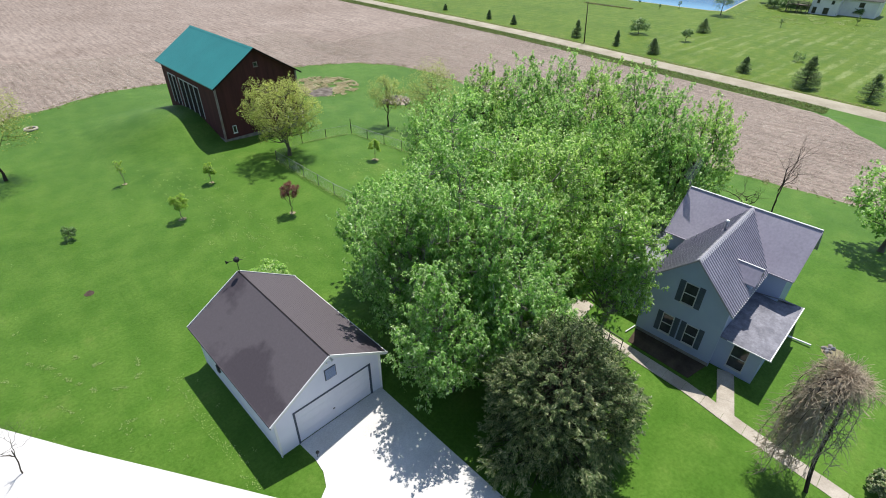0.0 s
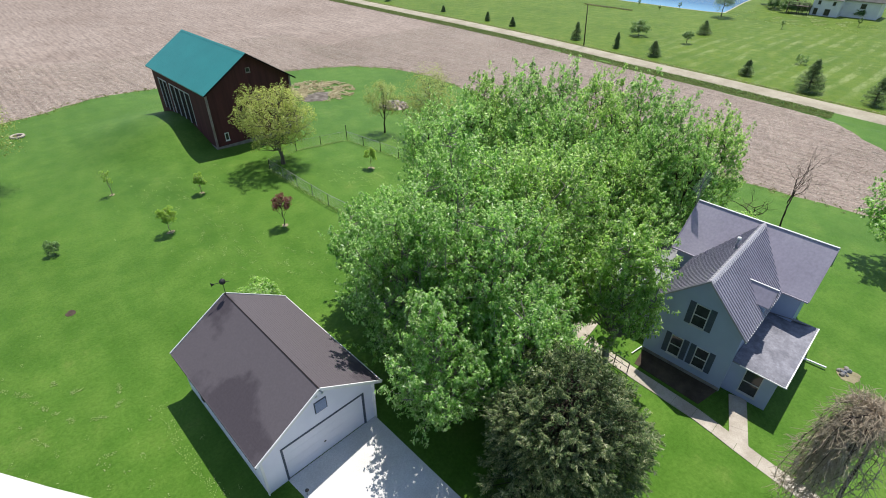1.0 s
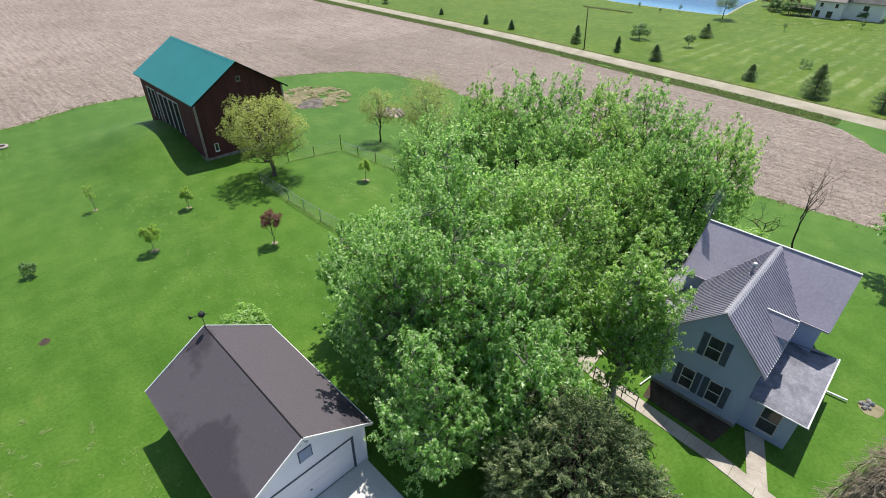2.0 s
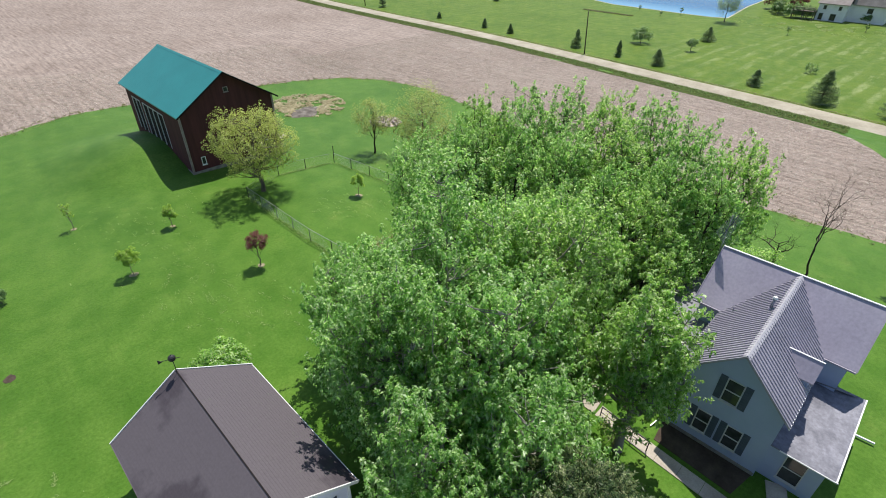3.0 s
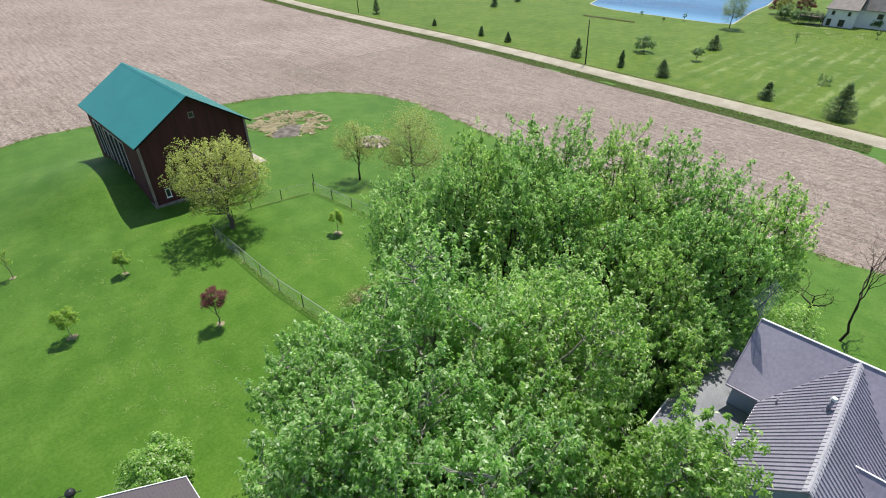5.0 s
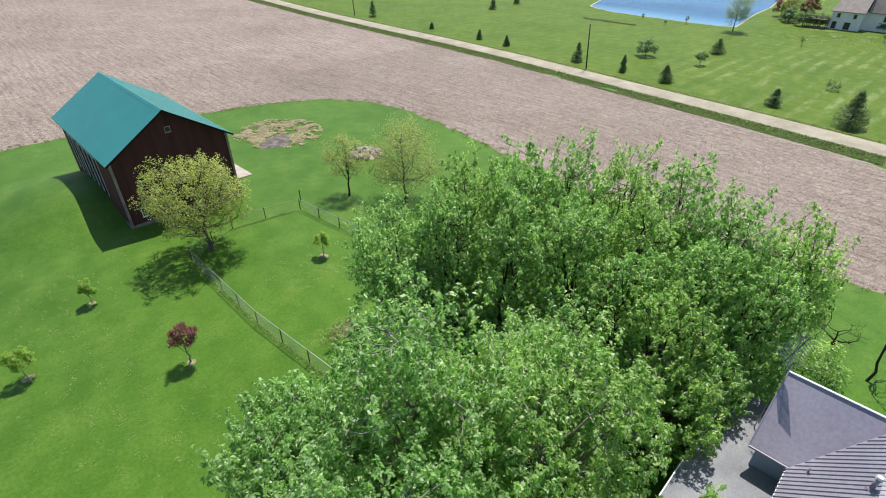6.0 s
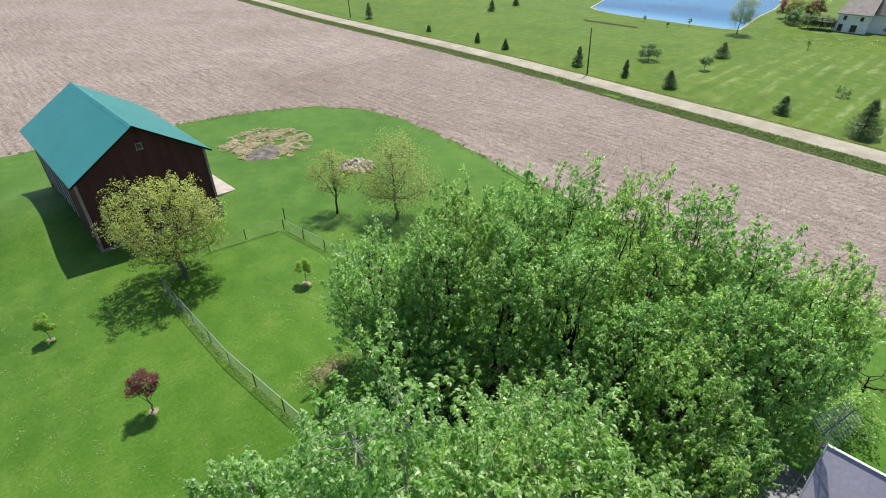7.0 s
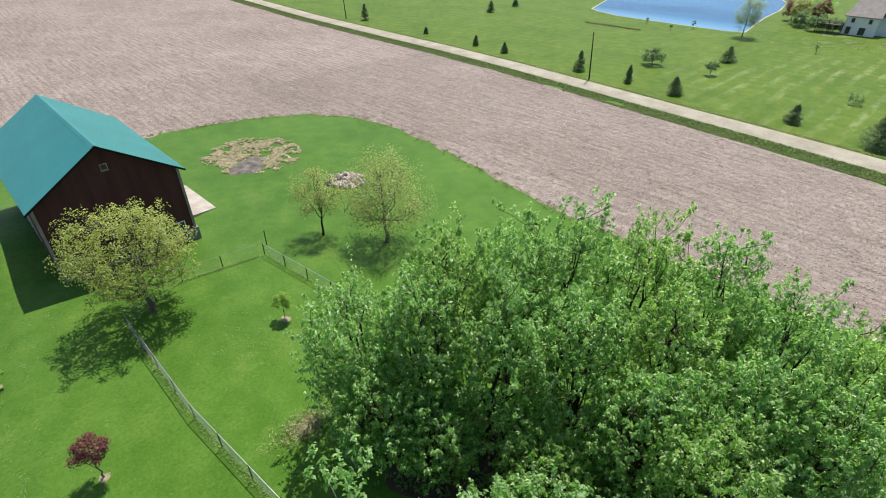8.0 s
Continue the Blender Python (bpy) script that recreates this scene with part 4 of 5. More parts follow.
def build_far_house():
    z = -2.0
    h = thing("far_house", (213, 38, z), "white far-off house with a pale tan gabled roof beside the pond", "house")
    ez = z + 4.8
    for x0, x1, y0, y1 in ((208.2, 208.4, 36.4, 43.9), (212.0, 212.2, 27.0, 36.4), (221.3, 221.5, 27.0, 43.9)):
        part("wall", boxes((x0, x1, y0, y1, z, ez)), FAR_SIDING, h)
    for x0, x1, y in ((208.4, 221.3, 43.7), (208.4, 212.0, 36.4), (212.2, 221.3, 27.0)):
        part("wall", boxes((x0, x1, y, y + 0.2, z, ez)), FAR_SIDING, h)
    ridge = z + 10.4
    for pts in (((207.6, 44.4, ez), (207.6, 36.0, ez), (215, 36.0, ridge), (215, 42.4, ridge)), ((207.6, 44.4, ez), (215, 42.4, ridge), (222, 44.4, ez)),
                ((222, 44.4, ez), (215, 42.4, ridge), (215, 28.6, ridge), (222, 26.4, ez)), ((211.4, 26.4, ez), (222, 26.4, ez), (215, 28.6, ridge)),
                ((211.4, 36.0, ez), (211.4, 26.4, ez), (215, 28.6, ridge), (215, 36.0, ridge))):
        bm = bmesh.new()
        slab(bm, pts, (0, 0, -0.2))
        part("roof", bm, TAN_SHINGLE, h, "tan shingle roof")
    gable = bmesh.new()
    slab(gable, [(208.4, 36.4, ez - 0.1), (212.0, 36.4, ez - 0.1), (214.8, 36.4, ridge - 0.3)], (0, 0.2, 0))
    part("gable_wall", gable, FAR_SIDING, h)
    for y in (38.2, 42.2):
        window(h, "x", 208.2, -1, y - 0.45, y + 0.45, z + 3.1, z + 4.3, 0, 0.08, False)
    for y, w in ((39.4, 0.8), (42.6, 0.6)):
        window(h, "x", 208.2, -1, y - w, y + w, z + 0.15, z + 2.1, 0, 0.08, False)
    window(h, "x", 212.0, -1, 30.5, 32.0, z + 2.6, z + 4.1, 0, 0.08, False)
    deck = thing("deck", (207, 47, z), "weathered raised wooden deck beside the far house", "deck")
    part("deck_floor", boxes((205, 211, 44.0, 50, z + 2.4, z + 2.55)), BARK, deck)
    for x in (205.2, 208.1, 210.8):
        for y in (44.0, 46.9, 49.8):
            part("post", boxes((x - 0.1, x + 0.1, y - 0.1, y + 0.1, z - 0.1, z + 3.4 if x < 206 or y > 49 else z + 2.4)), BARK, deck)
    part("rail", boxes((205.1, 205.25, 44.1, 49.7, z + 3.3, z + 3.42)), BARK, deck)


build_far_house()


def path_light(x, y):
    p = thing("path_light", on_ground(x, y), "small dark garden light on a bent stake", "light")
    bm = bmesh.new()
    rod(bm, on_ground(x, y, -0.05), on_ground(x + 0.06, y, 0.42), 0.02, sides=6)
    part("stake", bm, DARK, p)
    bm = bmesh.new()
    rod(bm, on_ground(x + 0.06, y, 0.4), on_ground(x + 0.06, y, 0.52), 0.11, 0.03)
    part("cap", bm, DARK, p, "round dark cap")


path_light(7.2, 17.05)


def walk_railing():
    """A short dark handrail beside the garden walk."""
    r = thing("handrail", (26.9, 11.0, HOUSE_Z), "low dark metal handrail beside the garden walk", "railing")
    feet = [(26.98, 12.9), (26.96, 11.9), (26.9, 10.85), (26.84, 9.85)]
    tops = []
    for x, y in feet:
        a = on_ground(x, y, -0.05)
        b = on_ground(x, y, 0.92)
        bm = bmesh.new()
        rod(bm, a, b, 0.035, sides=6)
        part("post", bm, DARK, r)
        tops.append(b)
    for p, q in zip(tops, tops[1:]):
        part("top_rail", bar(bmesh.new(), p, q, 0.06), DARK, r)
        part("lower_rail", bar(bmesh.new(), p - Vector((0, 0, 0.45)), q - Vector((0, 0, 0.45)), 0.035), DARK, r)


walk_railing()


# ---- trees and plants ----
def limb_path(a, b, rng, bend=0.12, n=6, lift=0.25):
    """A bent way from a to b that rises first."""
    a, b = np.asarray(a, float), np.asarray(b, float)
    t = np.linspace(0, 1, n)[:, None]
    d = np.linalg.norm(b - a)
    p = a + (b - a) * t
    p[:, 2:3] -= lift * d * 0.5 * np.sin(np.pi * t) * 0.6
    p[1:-1] += rng.normal(size=(n - 2, 3)) * bend * d * 0.25
    return p


def crown_points(rng, centre, radii, n, gap, lump=0.3, low=-0.75, shell=0.5, floor=-99.0, spire=0.0):
    """Places for the leafy tufts: spread through an uneven, hollow crown."""
    out = []
    for _ in range(n * 40):
        d = rng.normal(size=3)
        d /= np.linalg.norm(d)
        if d[2] < low:
            continue
        k = 1 + lump * noise.noise(tuple(d * 1.9 + centre * 0.37)) + 0.06 * rng.normal()
        r = (shell + (1 - shell) * rng.random() ** 0.6) * k
        p = centre + d * np.asarray(radii) * r
        if spire:
            p[2] += spire * radii[2] * max(0.0, d[2]) * noise.noise((p[0] * 0.75, p[1] * 0.75, centre[0]))
        if p[2] > floor and all((p - q) @ (p - q) > gap * gap for q in out):
            out.append(p)
            if len(out) >= n:
                break
    return np.array(out)


def leafy_tree(name, x, y, height, radius, label, leaf, seed, tufts=120, per=260, tuft=(0.85, 1.15), size=0.2, bark=BARK, bole=0.22, base=0.3, flat=1.0, category="tree", group="", trunk_r=0.26,
               gap=0.55, wide=0.62, upright=0.0, lump=0.3, low=-0.75, shell=0.5, stems=1, shoots=0, droop=0.4, spire=0.0):
    """Trunk, limbs and a crown of tufts of single leaves."""
    rng = np.random.default_rng(seed)
    z = float(ground_z(x, y))
    t = thing(name, (x, y, z), label, category, group)
    crown_low = z + height * base
    centre = np.array([x, y, (crown_low + z + height) / 2])
    radii = np.array([radius, radius * flat, (height - height * base) / 2 * 0.95])
    tips = crown_points(rng, centre, radii, tufts, gap * radius / 4.0, lump, low, shell, z + 0.25, spire)
    wood = Tubes(7)
    fork = np.array([x, y, z + height * bole])
    feet = [np.array([x, y, z - 0.1])]
    tops = []
    for s in range(stems):
        lean = rng.normal(size=2) * radius * (0.06 if stems == 1 else 0.28)
        foot = np.array([x, y, z - 0.1]) + (np.array([*rng.normal(size=2) * 0.35, 0]) if stems > 1 else 0)
        top = np.array([x + lean[0], y + lean[1], z + height * 0.78])
        path = limb_path(foot, top, rng, 0.05, 9, 0)
        path[0] = foot
        wood.add(path, np.linspace(trunk_r, trunk_r * 0.22, 9) * (1 + 0.35 * np.array([1, 0.1] + [0] * 7)), 8)
        tops.append(path)
    t_path = np.concatenate(tops)
    main = tips[rng.permutation(len(tips))[: max(7, len(tips) // 9)]]
    joints = [t_path[2:]]
    for m in main:
        cand = t_path[(t_path[:, 2] > z + height * bole) & (t_path[:, 2] < max(m[2] - 0.25 * np.hypot(m[0] - x, m[1] - y), z + height * (bole + 0.12)))]
        a = cand[rng.integers(len(cand))] if len(cand) else fork
        p = limb_path(a, m, rng, 0.1, 7, 0.35)
        wood.add(p, np.linspace(trunk_r * 0.42, trunk_r * 0.07, 7), 6)
        joints.append(p[2:])
    joints = np.concatenate(joints)
    for q in tips:
        d = np.linalg.norm(joints - q, axis=1) + np.maximum(0, joints[:, 2] - q[2] + 0.2) * 3
        p = limb_path(joints[d.argmin()], q, rng, 0.15, 4, 0.2)
        wood.add(p, np.linspace(trunk_r * 0.14, 0.012, 4), 4)
    wood.put("trunk", bark, t, "")
    if shoots:
        n = len(tips) * shoots
        c = np.repeat(tips, shoots, 0)
        r = np.repeat(rng.uniform(*tuft, len(tips)) * radius / 4.0, shoots)[:, None]
        out = c - centre
        out /= np.linalg.norm(out, axis=1)[:, None] + 1e-9
        ax = out * 0.55 + rng.normal(size=(n, 3)) * 0.42 + np.array([0, 0, 0.55 + 0.35 * upright])
        ax /= np.linalg.norm(ax, axis=1)[:, None]
        c = c + rng.normal(size=(n, 3)) * r * np.array([0.36, 0.36, 0.42 + 0.14 * upright])
        reach = r * rng.uniform(0.6, 1.3, (n, 1))
        c, ax, reach = [np.repeat(v, per, 0) for v in (c, ax, reach)]
        s = rng.random((n * per, 1)) ** 0.7
        side = np.cross(ax, rng.normal(size=(n * per, 3)))
        side /= np.linalg.norm(side, axis=1)[:, None] + 1e-9
        at = c + ax * reach * s + side * size * rng.uniform(0.2, 0.75, (n * per, 1)) * (1.1 - 0.5 * s)
        along = side * 0.8 + ax * 0.3 * (1 - droop) * 3 - np.array([0, 0, droop]) * rng.uniform(0.3, 1.5, (n * per, 1)) + rng.normal(size=(n * per, 3)) * 0.2
        along /= np.linalg.norm(along, axis=1)[:, None]
        way = np.array([0, 0, 0.9]) + side * 0.45 + ax * 0.3 + rng.normal(size=(n * per, 3)) * 0.3
        way -= along * (way * along).sum(1)[:, None]
        at[:, 2] = np.maximum(at[:, 2], z + 0.15)
        leaf_sheet("crown", at, way, size, wide, leaf, t, rng, along=along)
        return t
    n = len(tips) * per
    c = np.repeat(tips, per, 0)
    g = rng.normal(size=(n, 3))
    g /= np.linalg.norm(g, axis=1)[:, None]
    r = np.repeat(rng.uniform(*tuft, len(tips)) * radius / 4.0, per)[:, None]
    off = g * r * rng.random((n, 1)) ** 0.5 * np.array([1, 1, 1.0 + upright])
    off[:, :2] *= (1.15 - 0.5 * np.clip(off[:, 2:3] / (r * (1 + upright)), -0.4, 1))
    at = c + off
    out = at - centre
    out /= np.linalg.norm(out, axis=1)[:, None] + 1e-9
    way = g * 0.35 + out * 0.45 + np.array([0, 0, 0.85]) + rng.normal(size=(n, 3)) * 0.42
    at[:, 2] = np.maximum(at[:, 2], z + 0.15)
    leaf_sheet("crown", at, way, size, wide, leaf, t, rng)
    return t


BIG = "tall green silver maple with dense fluttering spring leaves"
for k, (x, y, h, r) in enumerate(((17.3, 20.6, 11.4, 3.5), (23.2, 21.6, 13.6, 4.2), (28.5, 20.3, 10.8, 3.4), (19.7, 16.8, 12.6, 4.0), (25.5, 18.0, 13.0, 4.2), (20.2, 26.4, 8.6, 3.1), (25.8, 11.1, 11.0, 2.3), (15.6, 15.4, 9.0, 3.0), (18.5, 12.5, 9.2, 2.9), (25.2, 15.0, 6.0, 1.9))):
    leafy_tree("maple_tree", x, y, h, r, BIG, MAPLE_B if k in (4, 6) else MAPLE, 11 + k, {6: 330, 9: 200}.get(k, 420), 17 if k < 6 else 12, tuft=(0.5, 0.95), group="maples by the house", size=0.195, wide=0.42, base={4: 0.24, 6: 0.24, 9: 0.1}.get(k, 0.05), bark=SILVER_BARK, upright=1.2, gap=0.56, lump=0.5, spire=0.45, shoots=6, droop=0.75, shell=0.38, stems=2 if k in (1, 3) else 1)
for k, (x, y, h, r) in enumerate(((32.3, 34.2, 10.4, 3.1), (34.4, 31.0, 11.8, 2.5), (37.2, 31.8, 13.2, 2.6), (39.8, 29.4, 13.6, 2.6), (42.6, 27.6, 13.8, 2.7), (44.8, 24.6, 13.6, 2.6), (45.4, 21.0, 13.6, 2.6), (44.6, 17.6, 12.8, 2.6),
                                  (46.4, 14.0, 11.2, 2.7), (36.4, 27.2, 11.6, 2.5), (38.8, 24.6, 11.8, 2.6), (41.4, 21.6, 11.8, 2.6), (38.2, 20.4, 10.4, 2.5), (42.4, 14.6, 10.0, 2.6), (37.0, 17.4, 9.6, 2.6), (41.0, 17.6, 10.8, 2.6), (33.2, 28.8, 5.2, 2.4), (35.2, 23.6, 5.0, 2.4), (38.3, 15.2, 6.6, 2.3), (31.6, 31.4, 7.4, 2.8), (35.2, 15.7, 7.0, 2.5))):
    leafy_tree("windbreak_tree", x, y, h, r * 0.86, "slender upright green maple in the windbreak row by the field", MAPLE_B if k % 3 == 2 else MAPLE, 41 + k, 200, 15, tuft=(0.6, 1.15), group="windbreak trees", size=0.19, wide=0.42, bark=DARK_BARK, base=0.06 if k in (9, 10, 12) or k > 15 else 0.13, upright=1.1, gap=0.9, lump=0.32, spire=0.2, bole=0.12, shell=0.5,
               stems=2, trunk_r=0.15, shoots=5, droop=0.85)

leafy_tree("willow_tree", 27.0, 53.6, 8.8, 3.95, "round yellow-green tree in spring leaf by the barn", SPRING, 71, 240, 62, tuft=(0.32, 0.56), size=0.15, upright=0.5, base=0.22, shell=0.5, gap=0.72, bark=BARK, bole=0.16, flat=1.0, lump=0.34, trunk_r=0.22, low=-0.8)
leafy_tree("young_tree", 43.5, 55.3, 7.0, 2.4, "slim young tree with thin light green leaves near the fence", PALE_SPRING, 72, 90, 36, size=0.15, base=0.28, trunk_r=0.12, bark=DARK_BARK)
leafy_tree("young_tree", 47.3, 50.0, 8.9, 3.7, "spreading young tree with thin yellowish leaves and visible branches", PALE_SPRING, 73, 160, 55, lump=0.35, size=0.15, base=0.08, upright=0.6, trunk_r=0.17, bark=BARK)
leafy_tree("young_tree", 1.5, 68.3, 10.5, 4.2, "thin tall tree with sparse new leaves at the lawn edge", PALE_SPRING, 74, 130, 60, size=0.16, base=0.25, trunk_r=0.14, bark=DARK_BARK)
leafy_tree("round_tree", 54.6, -0.3, 8.2, 3.5, "dense dark green round tree on the lawn", MAPLE, 75, 200, 10, tuft=(0.5, 0.95), size=0.28, wide=0.46, base=0.16, trunk_r=0.2, shoots=5, upright=0.5)

leafy_tree("red_sapling", 20.05, 41.25, 3.3, 0.78, "small dark red ornamental tree with a mulch ring", RED_LEAF, 76, 40, 70, tuft=(1.0, 1.5), size=0.1, base=0.42, trunk_r=0.05, gap=1.0)
for k, (x, y, h, r, per) in enumerate(((11.9, 47.3, 2.6, 0.7, 95), (10.4, 58.8, 2.9, 0.45, 14), (17.2, 52.9, 2.3, 0.55, 85), (33.8, 45.8, 2.5, 0.62, 95))):
    leafy_tree("sapling", x, y, h, r, "newly planted sapling with few leaves and a bare soil ring" if per > 20 else "nearly leafless thin sapling on the lawn", SAPLING, 80 + k, 22, per, tuft=(1.1, 1.7), size=0.11, base=0.35, trunk_r=0.035, gap=1.0, group="saplings", bark=PALE_BARK)
leafy_tree("small_shrub", 3.5, 50.4, 1.6, 0.5, "low dull green shrub on the lawn", BUSH, 90, 18, 60, tuft=(1.2, 1.9), size=0.11, base=0.05, trunk_r=0.03, gap=1.0, category="shrub")
leafy_tree("round_bush", 12.2, 31.2, 2.5, 1.75, "pale green leafy bush behind the garage", MAPLE_B, 91, 50, 150, tuft=(0.7, 1.2), size=0.15, base=0.02, trunk_r=0.05, gap=0.9, category="bush")
leafy_tree("twiggy_shrub", 26.2, 11.7, 1.7, 0.9, "thin brownish twiggy shrub beside the walk", SAPLING, 94, 40, 7, tuft=(1.0, 1.5), size=0.1, base=0.02, trunk_r=0.03, bark=PALE_BARK, category="bush")
leafy_tree("low_shrub", 48.6, 11.4, 2.6, 1.9, "light green scrub growth behind the house", MAPLE_B, 93, 40, 60, tuft=(1.0, 1.5), size=0.16, base=0.0, trunk_r=0.05, category="bush")


def soil_ring(x, y, r, mat, label, seed, name="soil_ring", flat=1.0):
    rng = np.random.default_rng(seed)
    bm = bmesh.new()
    c = bm.verts.new(on_ground(x, y, 0.045))
    ring = []
    for k in range(20):
        a = k * math.tau / 20
        rr = r * (1 + 0.45 * noise.noise((math.cos(a) * 1.3, math.sin(a) * 1.3, seed * 0.7)) + rng.uniform(-0.08, 0.08))
        ring.append(bm.verts.new(on_ground(x + rr * math.cos(a), y + rr * flat * math.sin(a), 0.012)))
    for k in range(20):
        bm.faces.new((c, ring[k], ring[(k + 1) % 20]))
    return tagged(part(name, bm, mat, None, smooth=True), label, "soil", kind="structure")


for k, (x, y, r) in enumerate(((20.0, 41.2, 0.5), (11.9, 47.3, 0.55), (17.2, 52.9, 0.4), (33.8, 45.8, 0.65), (10.4, 58.8, 0.4))):
    soil_ring(x, y, r * 0.62, RING, "dull dry mulch ring round a sapling", 200 + k)


def fire_pit(x, y):
    """A low pale ring with ash inside."""
    base = on_ground(x, y)
    t = thing("fire_pit", base, "low pale concrete ring with dark ash inside on the lawn", "fire pit")
    ring = Tubes(8)
    a = np.linspace(0, math.tau, 25)
    ring.add(np.stack([x + 0.68 * np.cos(a), y + 0.68 * np.sin(a), np.full(25, base.z + 0.1)], 1), np.full(25, 0.17))
    ring.put("ring", OLD_CONCRETE, t)
    bm = bmesh.new()
    bmesh.ops.create_circle(bm, cap_ends=True, segments=20, radius=0.64, matrix=Matrix.Translation(base + Vector((0, 0, 0.05))))
    part("ash", bm, MULCH, t, "dark ash bed")


fire_pit(6.7, 84.0)
soil_ring(2.4, 41.0, 0.35, MULCH, "bare dark patch in the lawn", 207)


def spruce(x, y, height, radius, label, seed, leaf, tiers=46, per=120, name="spruce_tree", size=0.34, round_top=0.75):
    """Trunk, and branches that droop outwards, clothed in needle sprays."""
    rng = np.random.default_rng(seed)
    z = float(ground_z(x, y))
    t = thing(name, (x, y, z), label, "tree")
    wood = Tubes(6)
    wood.add([(x, y, z - 0.1), (x, y, z + height * 0.5), (x, y, z + height * 0.97)], [0.05 * radius + 0.06, 0.03 * radius + 0.03, 0.012], 8)
    at, way = [], []
    for k in range(tiers):
        u = (k + rng.random()) / tiers
        reach = radius * (1 - u) ** round_top * (0.8 + 0.35 * rng.random()) + 0.06
        zz = z + height * (0.04 + 0.93 * u)
        for j in range(rng.integers(5, 8)):
            a = rng.uniform(0, math.tau)
            out = np.array([math.cos(a), math.sin(a), 0])
            lift = rng.uniform(-0.18, 0.12) + 0.3 * u
            s = np.linspace(0.0, 1, 5)[:, None]
            p = np.array([x, y, zz]) + out * reach * s + np.array([0, 0, 1]) * reach * (lift * s - 0.05 * np.sin(np.pi * s))
            wood.add(p, np.linspace(0.035, 0.006, 5) * (0.4 + radius / 4), 3)
            w = rng.random((per, 1)) ** 0.6
            side = np.cross(out, [0, 0, 1])
            q = np.array([x, y, zz]) + out * reach * w + np.array([0, 0, 1]) * reach * lift * w
            q += side * rng.normal(size=(per, 1)) * reach * 0.16 * (1.15 - w * 0.6) + rng.normal(size=(per, 3)) * 0.05 * radius
            at.append(q)
            way.append(rng.normal(size=(per, 3)) * 0.6 + np.array([0, 0, 0.6]))
    wood.put("trunk", BARK, t)
    leaf_sheet("crown", np.concatenate(at), np.concatenate(way), size, 0.24, leaf, t, rng)
    return t


def dome_evergreen(x, y, height, radius, seed):
    """A broad domed evergreen: trunk with limbs, inner foliage coloured dark for shade, and feathery plumes at the limb
    ends.
    """
    rng = np.random.default_rng(seed)
    z = float(ground_z(x, y))
    t = thing("evergreen_tree", (x, y, z), "broad dark evergreen with pale brownish tips by the driveway", "tree")
    wood = Tubes(6)
    wood.add([(x, y, z - 0.1), (x + 0.1, y, z + height * 0.5), (x, y, z + height * 0.93)], [0.3, 0.18, 0.03], 8)

    def places(n, gap, inner):
        out = []
        for _ in range(n * 60):
            u, a = rng.random() ** 0.8, rng.uniform(0, math.tau)
            d = np.array([math.cos(a), math.sin(a)])
            r = radius * (1 - u ** 2.6) ** 0.5 * (1 + 0.42 * noise.noise((d[0] * 1.9, d[1] * 1.9, u * 3.0 + seed))) * rng.uniform(*inner)
            p = np.array([x + d[0] * r, y + d[1] * r, z + 0.25 + (height - 0.4) * u * (0.8 + 0.2 * inner[1])])
            if all((p - q) @ (p - q) > gap * gap for q in out):
                out.append(p)
                if len(out) >= n:
                    break
        return np.array(out)

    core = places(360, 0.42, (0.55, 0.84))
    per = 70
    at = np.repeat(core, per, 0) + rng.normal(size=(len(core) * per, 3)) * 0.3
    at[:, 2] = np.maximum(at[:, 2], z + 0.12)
    leaf_sheet("inner_foliage", at, rng.normal(size=at.shape) + [0, 0, 0.5], 0.2, 0.22, SHADED_NEEDLE, t, rng, "inner needles with shade put into their dark green")
    tips = places(420, 0.54, (0.88, 1.06))
    mid = np.array([x, y, z + height * 0.3])
    at, way, along = [], [], []
    for p in tips:
        out = p - mid
        out /= np.linalg.norm(out)
        root = p - out * rng.uniform(0.7, 1.1)
        inner = np.array([x, y, max(z + 0.4, root[2] - 0.3 * np.hypot(root[0] - x, root[1] - y))])
        wood.add(limb_path(inner, root, rng, 0.06, 5, 0.1), np.linspace(0.05, 0.02, 5), 4)
        for _ in range(int(rng.integers(5, 8))):
            ax = out * 0.75 + rng.normal(size=3) * 0.42 + np.array([0, 0, 0.3])
            ax /= np.linalg.norm(ax)
            reach, n = rng.uniform(0.5, 0.95), 46
            v = rng.random((n, 1)) ** 0.8
            side = np.cross(ax, rng.normal(size=(n, 3)))
            side /= np.linalg.norm(side, axis=1)[:, None] + 1e-9
            at.append(root + ax * reach * v + np.array([0, 0, -0.14]) * v ** 2 + side * 0.09 * (1.15 - 0.7 * v))
            along.append(ax + side * 0.8)
            way.append(side * 0.5 + np.array([0, 0, 0.7]) + rng.normal(size=(n, 3)) * 0.3)
    at = np.concatenate(at)
    at[:, 2] = np.maximum(at[:, 2], z + 0.12)
    wood.put("trunk", DARK_BARK, t)
    leaf_sheet("outer_foliage", at, np.concatenate(way), 0.15, 0.2, SPRUCE, t, rng, "feathery plumes with paler tips", along=np.concatenate(along))


dome_evergreen(16.95, 8.85, 8.8, 4.3, 120)

